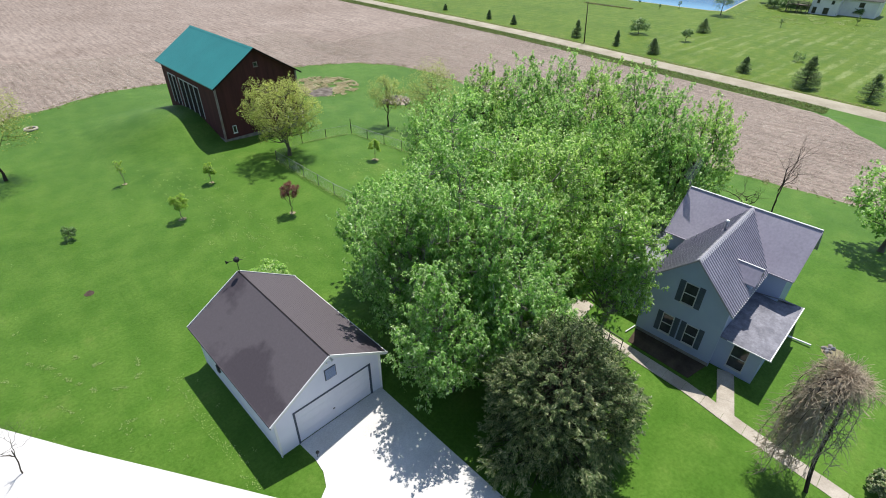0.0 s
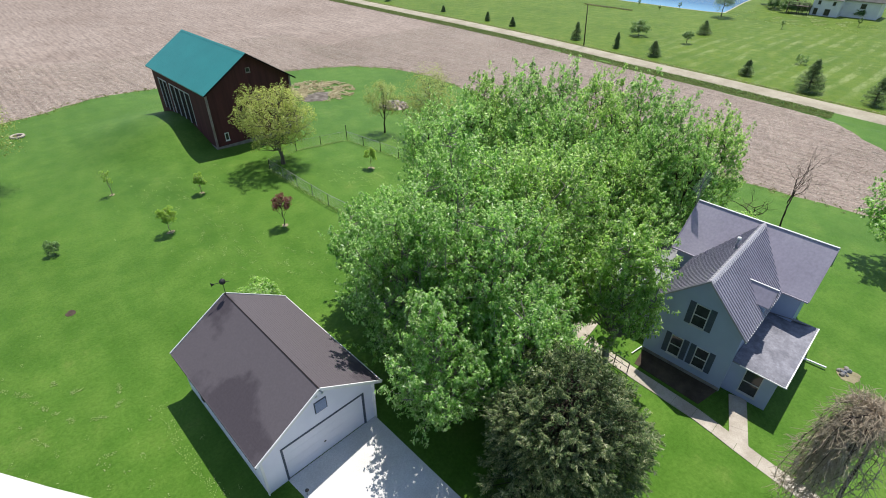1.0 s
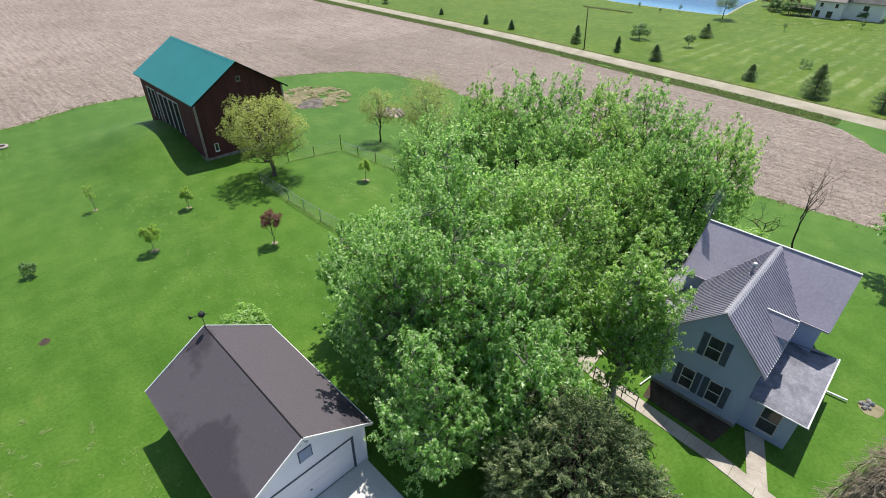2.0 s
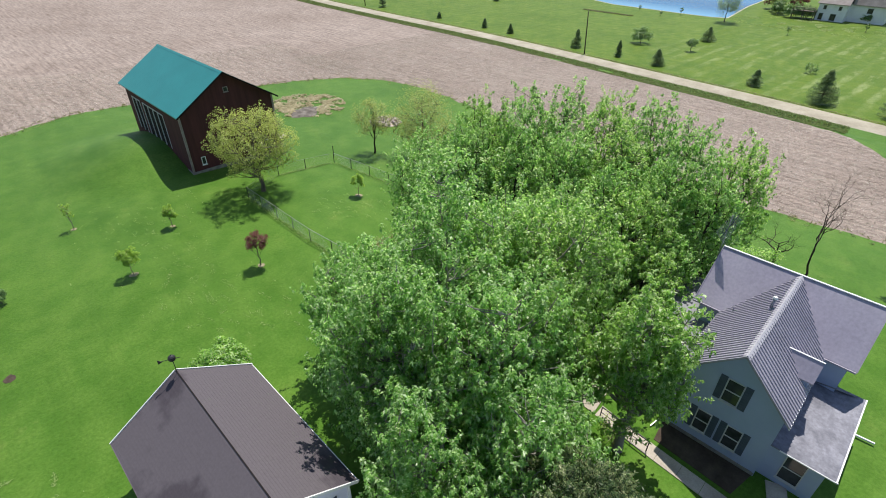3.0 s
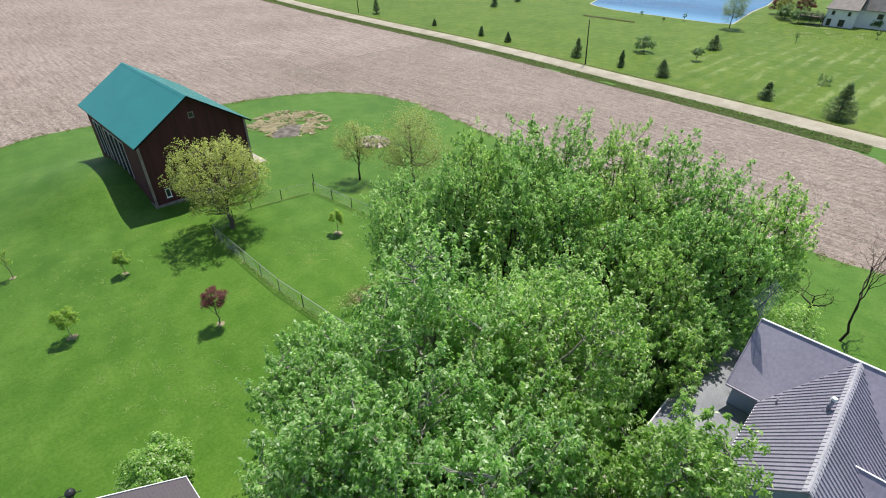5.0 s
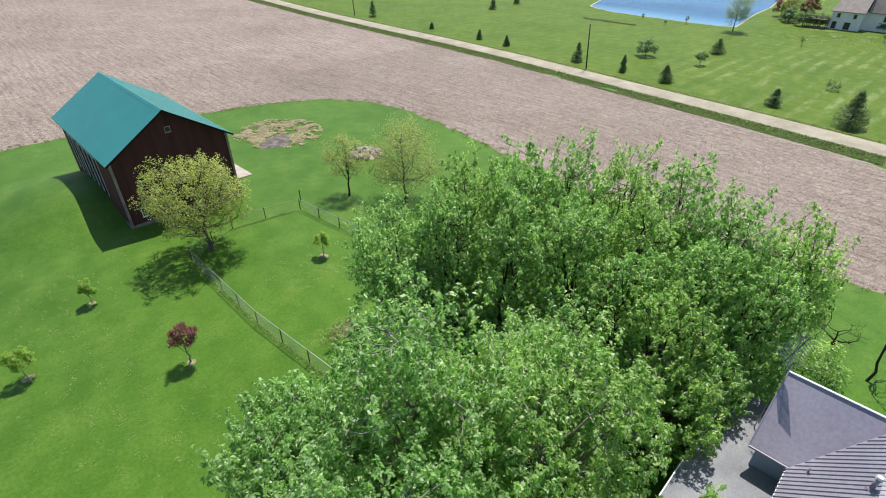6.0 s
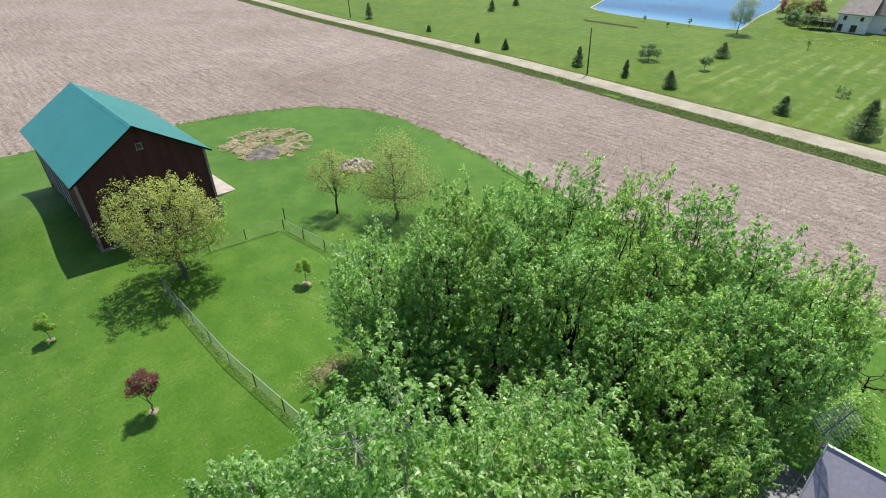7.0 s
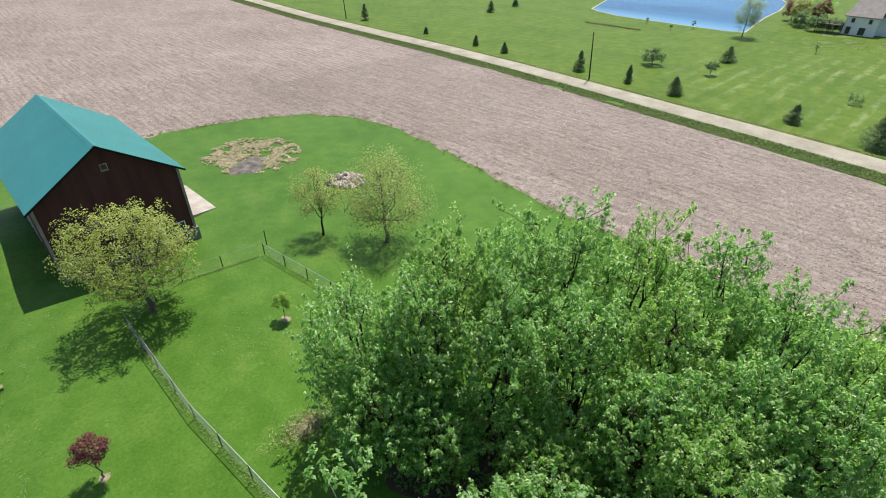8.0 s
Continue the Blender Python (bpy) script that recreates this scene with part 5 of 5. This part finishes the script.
FAR_TREES = [(120.0, 73.6, 3.8, 1.5), (119.0, 61.9, 3.2, 0.9), (117.8, 52.2, 3.0, 1.7), (116.6, 32.2, 2.7, 1.6), (113.5, 20.6, 5.1, 2.7), (112.9, 10.5, 4.2, 2.3), (125.0, 153, 4.4, 1.6), (123.9, 124.6, 1.6, 0.8),
             (122.6, 105.1, 2.3, 0.9), (121.5, 95.1, 2.3, 0.9), (165, 136, 3.2, 1.6), (181, 138, 2.6, 1.4), (150.8, 54.2, 3.0, 2.2)]
for k, (x, y, h, r) in enumerate(FAR_TREES):
    spruce(x, y, h * 1.08, r * 1.05, "small dark green conifer on the far grass", 130 + k, DARK_NEEDLE, 18 if h < 5 else 24, 38 if h < 5 else 52, "pine_tree", 0.28, 0.85)["group"] = "conifers beyond the road"
leafy_tree("far_shrub", 136.2, 65.1, 3.8, 2.3, "round dark green shrub tree on the far grass", BUSH, 150, 50, 60, size=0.24, base=0.08, trunk_r=0.1)
leafy_tree("far_shrub", 136.3, 52.6, 3.0, 1.3, "small round-headed tree on the far grass", BUSH, 151, 30, 50, size=0.2, base=0.35, trunk_r=0.08)
leafy_tree("far_shrub", 134.8, 27.2, 2.0, 1.3, "thin sparse shrub on the far grass", BUSH, 152, 26, 20, size=0.2, base=0.05, trunk_r=0.05)
leafy_tree("pond_tree", 183, 61.8, 10.4, 3.3, "light green feathery tree at the pond shore", POND_LEAF, 153, 90, 80, size=0.2, lump=0.5, base=0.12, trunk_r=0.14, upright=0.4)
for k, (x, y, h, r, m) in enumerate(((207, 50, 4, 2.6, BUSH), (211, 55, 4.4, 2.4, BUSH), (216, 57, 8, 2.6, PALE_SPRING), (222, 60, 6, 3.0, RED_LEAF), (208.5, 46, 3.6, 2.4, DARK_NEEDLE), (213, 31.5, 2.6, 1.8, BUSH), (228, 54, 9, 3.6, MAPLE), (219, 52, 7, 2.4, RED_LEAF))):
    leafy_tree("garden_tree", x, y, h, r, "small garden tree or shrub beside the far house", m, 160 + k, 50, 60, size=0.3, base=0.1, trunk_r=0.12)


for k, (x, y, h) in enumerate(((184.9, 76.0, 2.4), (183.9, 89.7, 1.6), (179.6, 80.2, 1.3), (175.1, 42.4, 2.2), (195.4, 28.3, 2.6))):
    leafy_tree("far_sapling", x, y, h, 0.5, "tiny dark young tree on the far grass", BUSH, 170 + k, 14, 30, size=0.2, base=0.3, trunk_r=0.06, group="saplings beyond the road")


def weeping_tree():
    """A leaning trunk with an umbrella of bare arching branches, hung with short shoots."""
    rng = np.random.default_rng(5)
    foot = np.array([24.1, -2.1, float(ground_z(24.1, -2.1)) - 0.1])
    t = thing("weeping_tree", tuple(foot), "bare weeping tree with a shaggy mop of hanging tan shoots", "tree")
    hub = np.array([25.2, -1.1, 6.9])
    wood, shoots = Tubes(6), Tubes(3)
    s = np.linspace(0, 1, 9)[:, None]
    p = foot + (hub - foot) * s
    p[:, :2] += 0.12 * np.sin(s * 6)
    wood.add(p, np.linspace(0.1, 0.07, 9), 8)
    u = np.linspace(0, 1, 10)[:, None]
    for k in range(112):
        curtain = k % 8 < 5
        a = 2.5 + rng.normal() * 0.4 if curtain else rng.uniform(0, math.tau)
        w = np.array([math.cos(a), math.sin(a), 0])
        reach = rng.uniform(0.5, 2.2) if curtain else rng.uniform(0.4, 1.15)
        drop = rng.uniform(1.2, 7.0) if curtain else rng.uniform(0.1, 0.8)
        strand = hub + w * reach * (1 - (1 - u) ** 2.6) + np.array([0, 0, 1.0]) * (rng.uniform(0.1, 0.5) * np.sin(np.minimum(u * 5, 3.1)) - drop * u ** 1.5)
        strand = strand + np.cumsum(rng.normal(size=(10, 3)) * 0.08, 0) * np.minimum(1, u * 3)
        strand[:, 2] = np.maximum(strand[:, 2], 0.4)
        (wood if k % 4 == 0 else shoots).add(strand, np.linspace(0.032 if k % 4 == 0 else 0.022, 0.009, 10), 4)
        n = int(27 + 14 * drop)
        for v in rng.random(n):
            f = v * 8.99
            b = strand[int(f)] + (strand[int(f) + 1] - strand[int(f)]) * (f % 1)
            out = w * rng.uniform(-0.3, 1.0) + rng.normal(size=3) * 0.6 + np.array([0, 0, rng.uniform(-0.3, 0.5)])
            q = np.linspace(0, 1, 5)[:, None]
            path = b + out / np.linalg.norm(out) * rng.uniform(0.25, 0.75) * q + np.array([0, 0, -1.0]) * rng.uniform(0, 0.3) * q ** 2
            path = path + np.cumsum(rng.normal(size=(5, 3)) * 0.05, 0) * q
            path[:, 2] = np.maximum(path[:, 2], 0.1)
            shoots.add(path, np.linspace(0.016, 0.007, 5), 3)
    wood.put("trunk", DARK_BARK, t, "leaning dark trunk with arching branches")
    shoots.put("shoot_mop", TAN_SHOOT, t, "thin pale hanging shoots")


weeping_tree()


def bare_tree(x, y, height, seed, label, thick=0.13, mat=DARK_BARK):
    rng = np.random.default_rng(seed)
    z = float(ground_z(x, y))
    t = thing("bare_tree", (x, y, z), label, "tree")
    wood = Tubes(6)

    def grow(a, way, length, r, depth):
        b = a + way * length
        p = limb_path(a, b, rng, 0.1, 5, 0)
        wood.add(p, np.linspace(r, r * 0.55, 5), 6 if depth < 2 else 4)
        if depth < 6:
            for _ in range(3 if depth < 2 else 2):
                w = way + rng.normal(size=3) * 0.55 + np.array([0, 0, 0.12])
                grow(p[-1 - rng.integers(0, 2)], w / np.linalg.norm(w), length * rng.uniform(0.55, 0.8), r * 0.55, depth + 1)

    grow(np.array([x, y, z - 0.1]), np.array([0.1, 0.05, 1.0]), height * 0.36, thick, 0)
    wood.put("trunk", mat, t)


bare_tree(51.0, 8.2, 9.4, 3, "leafless dark branching tree behind the house", 0.1)
bare_tree(51.6, 10.6, 4.6, 4, "small leafless tree behind the house")


# ---- yard things ----
def chain_fence():
    f = thing("fence", (31, 46, 0), "low grey chain-link fence on thin steel posts", "fence")
    runs = [((26.2, 29.3), (25.15, 41.6)), ((25.15, 41.6), (25.1, 53.2)), ((25.1, 53.2), (30.2, 56.0)), ((30.2, 56.0), (36.9, 55.5)), ((37.3, 55.4), (38.9, 40.0))]
    tall = 1.25
    for (a, b) in runs:
        a, b = np.array(a), np.array(b)
        n = max(2, round(np.linalg.norm(b - a) / 3.0))
        pts = [a + (b - a) * k / n for k in range(n + 1)]
        for p in pts[:-1]:
            bm = bmesh.new()
            rod(bm, on_ground(*p, -0.05), on_ground(*p, tall + 0.03), 0.04, sides=6)
            part("post", bm, DARK if a[1] > 50 or b[1] < 42 else GALV, f)
        for p, q in zip(pts, pts[1:]):
            part("top_rail", bar(bmesh.new(), on_ground(*p, tall), on_ground(*q, tall), 0.035 if abs(a[0] - b[0]) < 2 else 0.02), GALV, f)
        bm = bmesh.new()
        for p, q in zip(pts, pts[1:]):
            m = 15
            for k in range(m):
                u = k / m
                for s in (1, -1):
                    c0 = p + (q - p) * u
                    c1 = p + (q - p) * min(1, u + 1.35 / 3.0)
                    lo, hi = (0.05, tall) if s > 0 else (tall, 0.05)
                    cut = (min(1, u + 1.35 / 3.0) - u) / (1.35 / 3.0)
                    bar(bm, on_ground(*c0, lo), on_ground(*c1, lo + (hi - lo) * cut), 0.0055)
        part("wire_mesh", bm, GALV, f, "thin woven wire mesh")
    part("gate_post", rod(bmesh.new(), on_ground(38.4, 57.1, -0.05), on_ground(38.4, 57.1, 1.5), 0.05), DARK, f)


chain_fence()
rng = np.random.default_rng(64)
fy = rng.uniform(29.5, 53.2, 1700)
fx = np.interp(fy, [29.3, 41.6, 53.2], [26.2, 25.15, 25.1]) - 0.1 + rng.normal(size=1700) * 0.14
u = rng.random((1200, 1))
north = np.array([30.2, 56.0]) + (np.array([36.9, 55.5]) - np.array([30.2, 56.0])) * u[:500]
east = np.array([37.3, 55.4]) + (np.array([38.9, 40.0]) - np.array([37.3, 55.4])) * u[500:]
far = np.concatenate([north, east]) + rng.normal(size=(1200, 2)) * 0.1
fx, fy = np.concatenate([fx, far[:, 0]]), np.concatenate([fy, far[:, 1]])
at = np.stack([fx, fy, ground_z(fx, fy) + rng.uniform(0.03, 0.1, len(fx))], 1)
leaf_sheet("fence_grass", at, rng.normal(size=at.shape) * 0.5 + [0, 0, 0.8], 0.15, 0.25, WISP, None, rng, "dry uncut grass along the foot of the fence", "stuff")["category"] = "grass"


def mound(name, x, y, rx, ry, high, mat, label, category, seed, rough=0.3, turn=0.0):
    bm = bmesh.new()
    bmesh.ops.create_grid(bm, x_segments=34, y_segments=34, size=1.0)
    for v in bm.verts:
        u = Vector((v.co.x, v.co.y, 0))
        r = max(abs(u.x), abs(u.y))
        if u.length > 1e-6:
            u = u.normalized() * r
        edge = 1 + 0.3 * noise.noise((u.x * 1.4 + seed, u.y * 1.4, 1.0)) if r > 0.01 else 1
        px, py = u.x * rx * edge, u.y * ry * edge
        px, py = px * math.cos(turn) - py * math.sin(turn), px * math.sin(turn) + py * math.cos(turn)
        z = high * max(0, 1 - r ** 2) * (0.75 + rough * 2 * noise.noise((px * 0.9, py * 0.9, seed))) + 0.09 * noise.noise((px * 2.5, py * 2.5, seed)) * (1 - r) + (0.02 if r < 0.97 else -0.05)
        v.co = on_ground(x + px, y + py, z)
    return tagged(part(name, bm, mat, None, smooth=True), label, category)


mound("manure_heap", 47.0, 77.5, 3.5, 2.1, 0.4, MUCK_PALE, "grey heap of muck and soil in the straw", "manure", 5.0, 0.5, 0.6)
mound("brush_heap", 29.7, 36.3, 0.9, 0.6, 0.2, RING, "low heap of dry cut brush by the trees", "brush", 8.0, 0.6)
rng = np.random.default_rng(62)
at = np.array([29.6, 36.3, 0.0]) + rng.normal(size=(1500, 3)) * [1.0, 0.55, 0.0]
at[:, 2] = ground_z(at[:, 0], at[:, 1]) + rng.uniform(0.05, 0.3, 1500)
leaf_sheet("brush_litter", at, rng.normal(size=at.shape) + [0, 0, 0.6], 0.26, 0.12, CLIPPING, None, rng, "dry stems strewn over the brush heap", "stuff")["category"] = "brush"
rng = np.random.default_rng(61)
n = 30000
a, r = rng.uniform(0, math.tau, n), np.sqrt(rng.random(n))
sx, sy = 49.0 + 6.4 * r * np.cos(a), 80.6 + 6.7 * r * np.sin(a)
keep = (np.hypot(sx - 46.3, (sy - 76.6) * 1.3) > 2.4) & (np.array([noise.noise((u * 0.5, v * 0.5, 9.0)) + 0.7 * noise.noise((u * 1.6, v * 1.6, 4.0)) + 0.35 * noise.noise((u * 4.2, v * 4.2, 4.0)) for u, v in zip(sx, sy)]) > 1.4 * np.abs(r - 0.55) - 0.36)
at = np.stack([sx, sy, ground_z(sx, sy) + 0.03 + 0.09 * rng.random(n)], 1)[keep]
leaf_sheet("loose_straw", at, rng.normal(size=at.shape) * 0.25 + [0, 0, 1], 0.5, 0.14, STALK, None, rng, "loose tan straw strewn over the heap", "stuff")["category"] = "straw"


def stone_mesh(seed, mat):
    rng = np.random.default_rng(seed)
    bm = bmesh.new()
    bmesh.ops.create_icosphere(bm, subdivisions=1, radius=1.0)
    for v in bm.verts:
        v.co *= rng.uniform(0.75, 1.15)
        v.co.z *= 0.7
    me = bpy.data.meshes.new("stone")
    bm.to_mesh(me)
    bm.free()
    me.materials.append(mat)
    return me


def stone_heap(name, x, y, rx, ry, count, high, label, seed, mats, size):
    rng = np.random.default_rng(seed)
    base = on_ground(x, y)
    t = thing(name, base, label, "stones")
    shapes = [stone_mesh(seed + k, m) for k, m in enumerate(mats)]
    for k in range(count):
        a, r = rng.uniform(0, math.tau), math.sqrt(rng.random())
        px, py = x + rx * r * math.cos(a), y + ry * r * math.sin(a)
        s = rng.uniform(*size)
        ob = new("stone", shapes[k % len(shapes)])
        ob.parent = t
        ob.matrix_basis = Matrix.Translation(on_ground(px, py, s * 0.35 + high * (1 - r * r) * rng.uniform(0.5, 1)) - base) @ Euler(rng.uniform(0, 6, 3)).to_matrix().to_4x4() @ Matrix.Scale(s, 4)
    return t


stone_heap("stone_heap", 53.2, 64.9, 2.3, 2.4, 150, 0.7, "heap of pale pinkish field stones on the grass", 300, [PINK_STONE, PINK_STONE, PINK_STONE, STONE], (0.16, 0.34))
mound("stone_heap_core", 53.2, 64.9, 1.9, 2.0, 0.6, PINK_STONE, "earth heaped under the field stones", "soil", 11.0)
stone_heap("fire_ring", 37.3, -0.25, 0.5, 0.35, 14, 0.05, "small ring of grey stones and bare earth on the lawn", 320, [STONE, MEMBRANE, STONE], (0.1, 0.2))
soil_ring(37.1, -0.5, 0.62, RING, "bare earth patch by the stones", 321)


def pole(x, y, tall):
    p = thing("utility_pole", on_ground(x, y), "thin dark wooden utility pole beside the gravel road", "pole")
    bm = bmesh.new()
    rod(bm, on_ground(x, y, -0.3), on_ground(x, y, tall) + Vector((-0.4, 0.4, 0)), 0.15, 0.1)
    part("shaft", bm, DARK_BARK, p, smooth=True)
    bm = bmesh.new()
    rod(bm, on_ground(x, y, tall) + Vector((-0.4, 0.4, -0.02)), on_ground(x, y, tall + 0.18) + Vector((-0.4, 0.4, 0)), 0.05, 0.04, 6)
    part("insulator", bm, GALV, p)


pole(115.4, 68.4, 9.0)
pole(122.4, 159.3, 9.0)


# Soil patch with the windbreak trees' shade put into its near-black colour.
mound("shade_dark_soil", 34.8, 27.6, 5.5, 3.0, 0.03, MULCH, "bare soil under the windbreak with tree shade put into its dark colour", "soil", 15.0, 0.3, -0.85)["kind"] = "structure"

rng = np.random.default_rng(63)
ux, uy = rng.uniform(27, 46, 30000), rng.uniform(15, 35, 30000)
along, off = (ux - 37.0) * 0.66 - (uy - 25.2) * 0.75, (ux - 37.0) * 0.75 + (uy - 25.2) * 0.66
ok = ((along / 9.4) ** 2 + (off / 4.6) ** 2 < 1.0) & (np.array([noise.noise((a * 0.7, b * 0.7, 1.0)) + 0.5 * noise.noise((a * 2.3, b * 2.3, 6.0)) for a, b in zip(ux, uy)]) > 0.16)
at = np.stack([ux, uy, ground_z(ux, uy) + rng.uniform(0.08, 0.5, 30000)], 1)[ok]
leaf_sheet("undergrowth", at, rng.normal(size=at.shape) * 0.5 + [0, 0, 1], 0.22, 0.5, BUSH, None, rng, "low green weeds in the shade of the windbreak", "stuff")["category"] = "weeds"


def grass_band(name, n, xs, ys, tall, mat, label, seed):
    rng = np.random.default_rng(seed)
    y = rng.uniform(*ys, n)
    x = road_x(y) + rng.uniform(*xs, n)
    patch = np.array([noise.noise((u * 0.25, v * 0.12, 2.0)) for u, v in zip(x, y)]) > -0.6
    x, y = x[patch], y[patch]
    at = np.stack([x, y, ground_z(x, y) + tall * 0.35], 1)
    tagged(leaf_sheet(name, at, rng.normal(size=(len(x), 3)) * [0.6, 0.6, 0.3] + [0, 0, 0.8], tall, 0.4, mat, None, rng, label), category="grass", kind="stuff")


def clippings():
    """Pale wisps of cut grass left on the lawn, in broken rows."""
    rng = np.random.default_rng(77)
    x, y = rng.uniform(-9, 36, 130000), rng.uniform(17, 62, 130000)
    v = np.array([0.55 * noise.noise((a * 0.1, b * 0.1, 1.0)) + 0.75 * noise.noise((a * 2.1, b * 1.1, 5.0)) + 0.1 * math.sin(a * 4.2 + 0.6 * math.sin(b * 0.2)) for a, b in zip(x, y)])
    strip = (np.abs(x - 3.95 - 0.15 * np.sin(y * 0.7)) < 0.35) & (y > 17.5) & (y < 28)
    u = rng.random(2600)
    k = rng.integers(0, 3, 2600)
    turn_x = np.interp(u, [0, 0.2, 0.4, 0.6, 0.75, 0.87, 1], [-2.6, -1.4, -0.8, 0.2, 1.6, 2.4, 2.8])
    turn_y = np.interp(u, [0, 0.2, 0.4, 0.6, 0.75, 0.87, 1], [35.9, 34.1, 32.0, 30.0, 29.3, 29.9, 31.4])
    s = np.array([1.0, 0.55, 1.5])[k]
    rx, ry = 1.0 + (turn_x - 1.0) * s + rng.normal(size=2600) * 0.09, 36.0 + (turn_y - 36.0) * s + rng.normal(size=2600) * 0.09
    thin = np.array([noise.noise((a * 1.3, b * 1.3, 8.0)) for a, b in zip(rx, ry)]) > np.array([-0.05, 0.15, 0.2])[k]
    rx, ry = rx[thin], ry[thin]
    ok = ((v > 0.47) | (strip & (v > -0.15))) & ~((x > 5.3) & (x < 13.3) & (y < 28.6))
    x, y = np.concatenate([x[ok], rx]), np.concatenate([y[ok], ry])
    at = np.stack([x, y, ground_z(x, y) + 0.022], 1)
    tagged(leaf_sheet("grass_clippings", at, rng.normal(size=(len(x), 3)) * 0.12 + [0, 0, 1], 0.075, 0.5, WISP, None, rng, "pale wisps of cut grass strewn on the lawn"), category="grass", kind="stuff")


clippings()


def residue():
    """Broken pale stalks lying on the tilled soil, along the rows."""
    rng = np.random.default_rng(78)
    x, y = rng.uniform(64, 109, 95000), rng.uniform(-6, 110, 95000)
    x2, y2 = rng.uniform(-5, 70, 40000), rng.uniform(92, 128, 40000)
    x, y = np.concatenate([x, x2]), np.concatenate([y, y2])
    x = np.where(rng.random(len(x)) < 0.3, np.round(x / 0.76) * 0.76 + rng.normal(size=len(x)) * 0.16, x)
    ok = edge_distance(x, y, FIELD_EDGE) > 0.6
    x, y = x[ok], y[ok]
    at = np.stack([x, y, ground_z(x, y) + 0.03], 1)
    tagged(leaf_sheet("crop_residue", at, rng.normal(size=(len(x), 3)) * 0.35 + [0, 0, 1], 0.2, 0.3, RESIDUE, None, rng, "pale broken crop stalks strewn on the tilled soil"), category="crop residue", kind="stuff")


residue()
rng = np.random.default_rng(79)
at = np.stack([195 + rng.normal(size=14000) * 5.5, 43 + rng.normal(size=14000) * 7.0, np.zeros(14000)], 1)
at = at[np.array([noise.noise((p[0] * 0.16, p[1] * 0.3, 3.0)) for p in at]) > 0.12]
at[:, 2] = ground_z(at[:, 0], at[:, 1]) + 0.06
tagged(leaf_sheet("dry_grass", at, rng.normal(size=at.shape) * 0.4 + [0, 0, 1], 0.3, 0.5, WISP, None, rng, "dry pale patches of grass below the far house"), category="grass", kind="stuff")
bare_tree(-4.3, 26.9, 5.0, 9, "leafless small tree beside the driveway", 0.045, BARK)
leafy_tree("low_shrub", 26.9, -4.8, 1.3, 0.65, "dark green clipped shrub on the lawn", SPRUCE, 94, 40, 90, tuft=(0.9, 1.4), size=0.16, base=0.0, trunk_r=0.04, category="bush")
grass_band("verge_grass", 52000, (-6.6, -2.8), (14, 260), 0.3, VERGE, "rough uncut grass along the road ditch", 401)
grass_band("verge_grass", 7000, (2.75, 3.5), (0, 260), 0.26, ROUGH_GRASS, "thin dull grass along the far edge of the road", 402)


def far_wall():
    w = thing("low_wall", (172, 95, -2), "low dark landscaping berm near the pond", "berm", kind="structure")
    bm = bmesh.new()
    for k in range(8):
        y = 87 + k * 2
        box(bm, 171.2 + 0.2 * math.sin(k), 172.2 + 0.2 * math.sin(k), y, y + 1.98, -2.1, -1.84 - 0.05 * (k % 3))
    part("berm", bm, MUCK, w)


far_wall()
rng = np.random.default_rng(80)
at = np.stack([171.5 + rng.normal(size=900) * 0.45, rng.uniform(85.6, 103.6, 900), rng.uniform(-1.95, -1.75, 900)], 1)
tagged(leaf_sheet("berm_weeds", at, rng.normal(size=at.shape) * [1, 1, 0.4], 0.3, 0.5, ROUGH_GRASS, None, rng, "dull weeds along the low berm"), category="weeds", kind="stuff")


def edge_weeds():
    """Ragged dark tufts where the lawn meets the tilled soil."""
    rng = np.random.default_rng(81)
    pts = np.array([p for p in FIELD_EDGE[2:18]], float)
    step = np.hypot(*np.diff(pts, axis=0).T)
    s = rng.uniform(0, step.sum(), 420)
    cum = np.concatenate([[0], np.cumsum(step)])
    cx, cy = np.interp(s, cum, pts[:, 0]), np.interp(s, cum, pts[:, 1])
    cx, cy = cx + rng.normal(size=420) * 0.5, cy + rng.normal(size=420) * 0.5
    n = 12
    x, y = np.repeat(cx, n) + rng.normal(size=420 * n) * 0.16, np.repeat(cy, n) + rng.normal(size=420 * n) * 0.16
    at = np.stack([x, y, ground_z(x, y) + rng.uniform(0.02, 0.16, len(x))], 1)
    tagged(leaf_sheet("edge_weeds", at, rng.normal(size=at.shape) * 0.7 + [0, 0, 0.6], 0.2, 0.35, ROUGH_GRASS, None, rng, "ragged weeds along the edge of the tilled field"), category="weeds", kind="stuff")


edge_weeds()
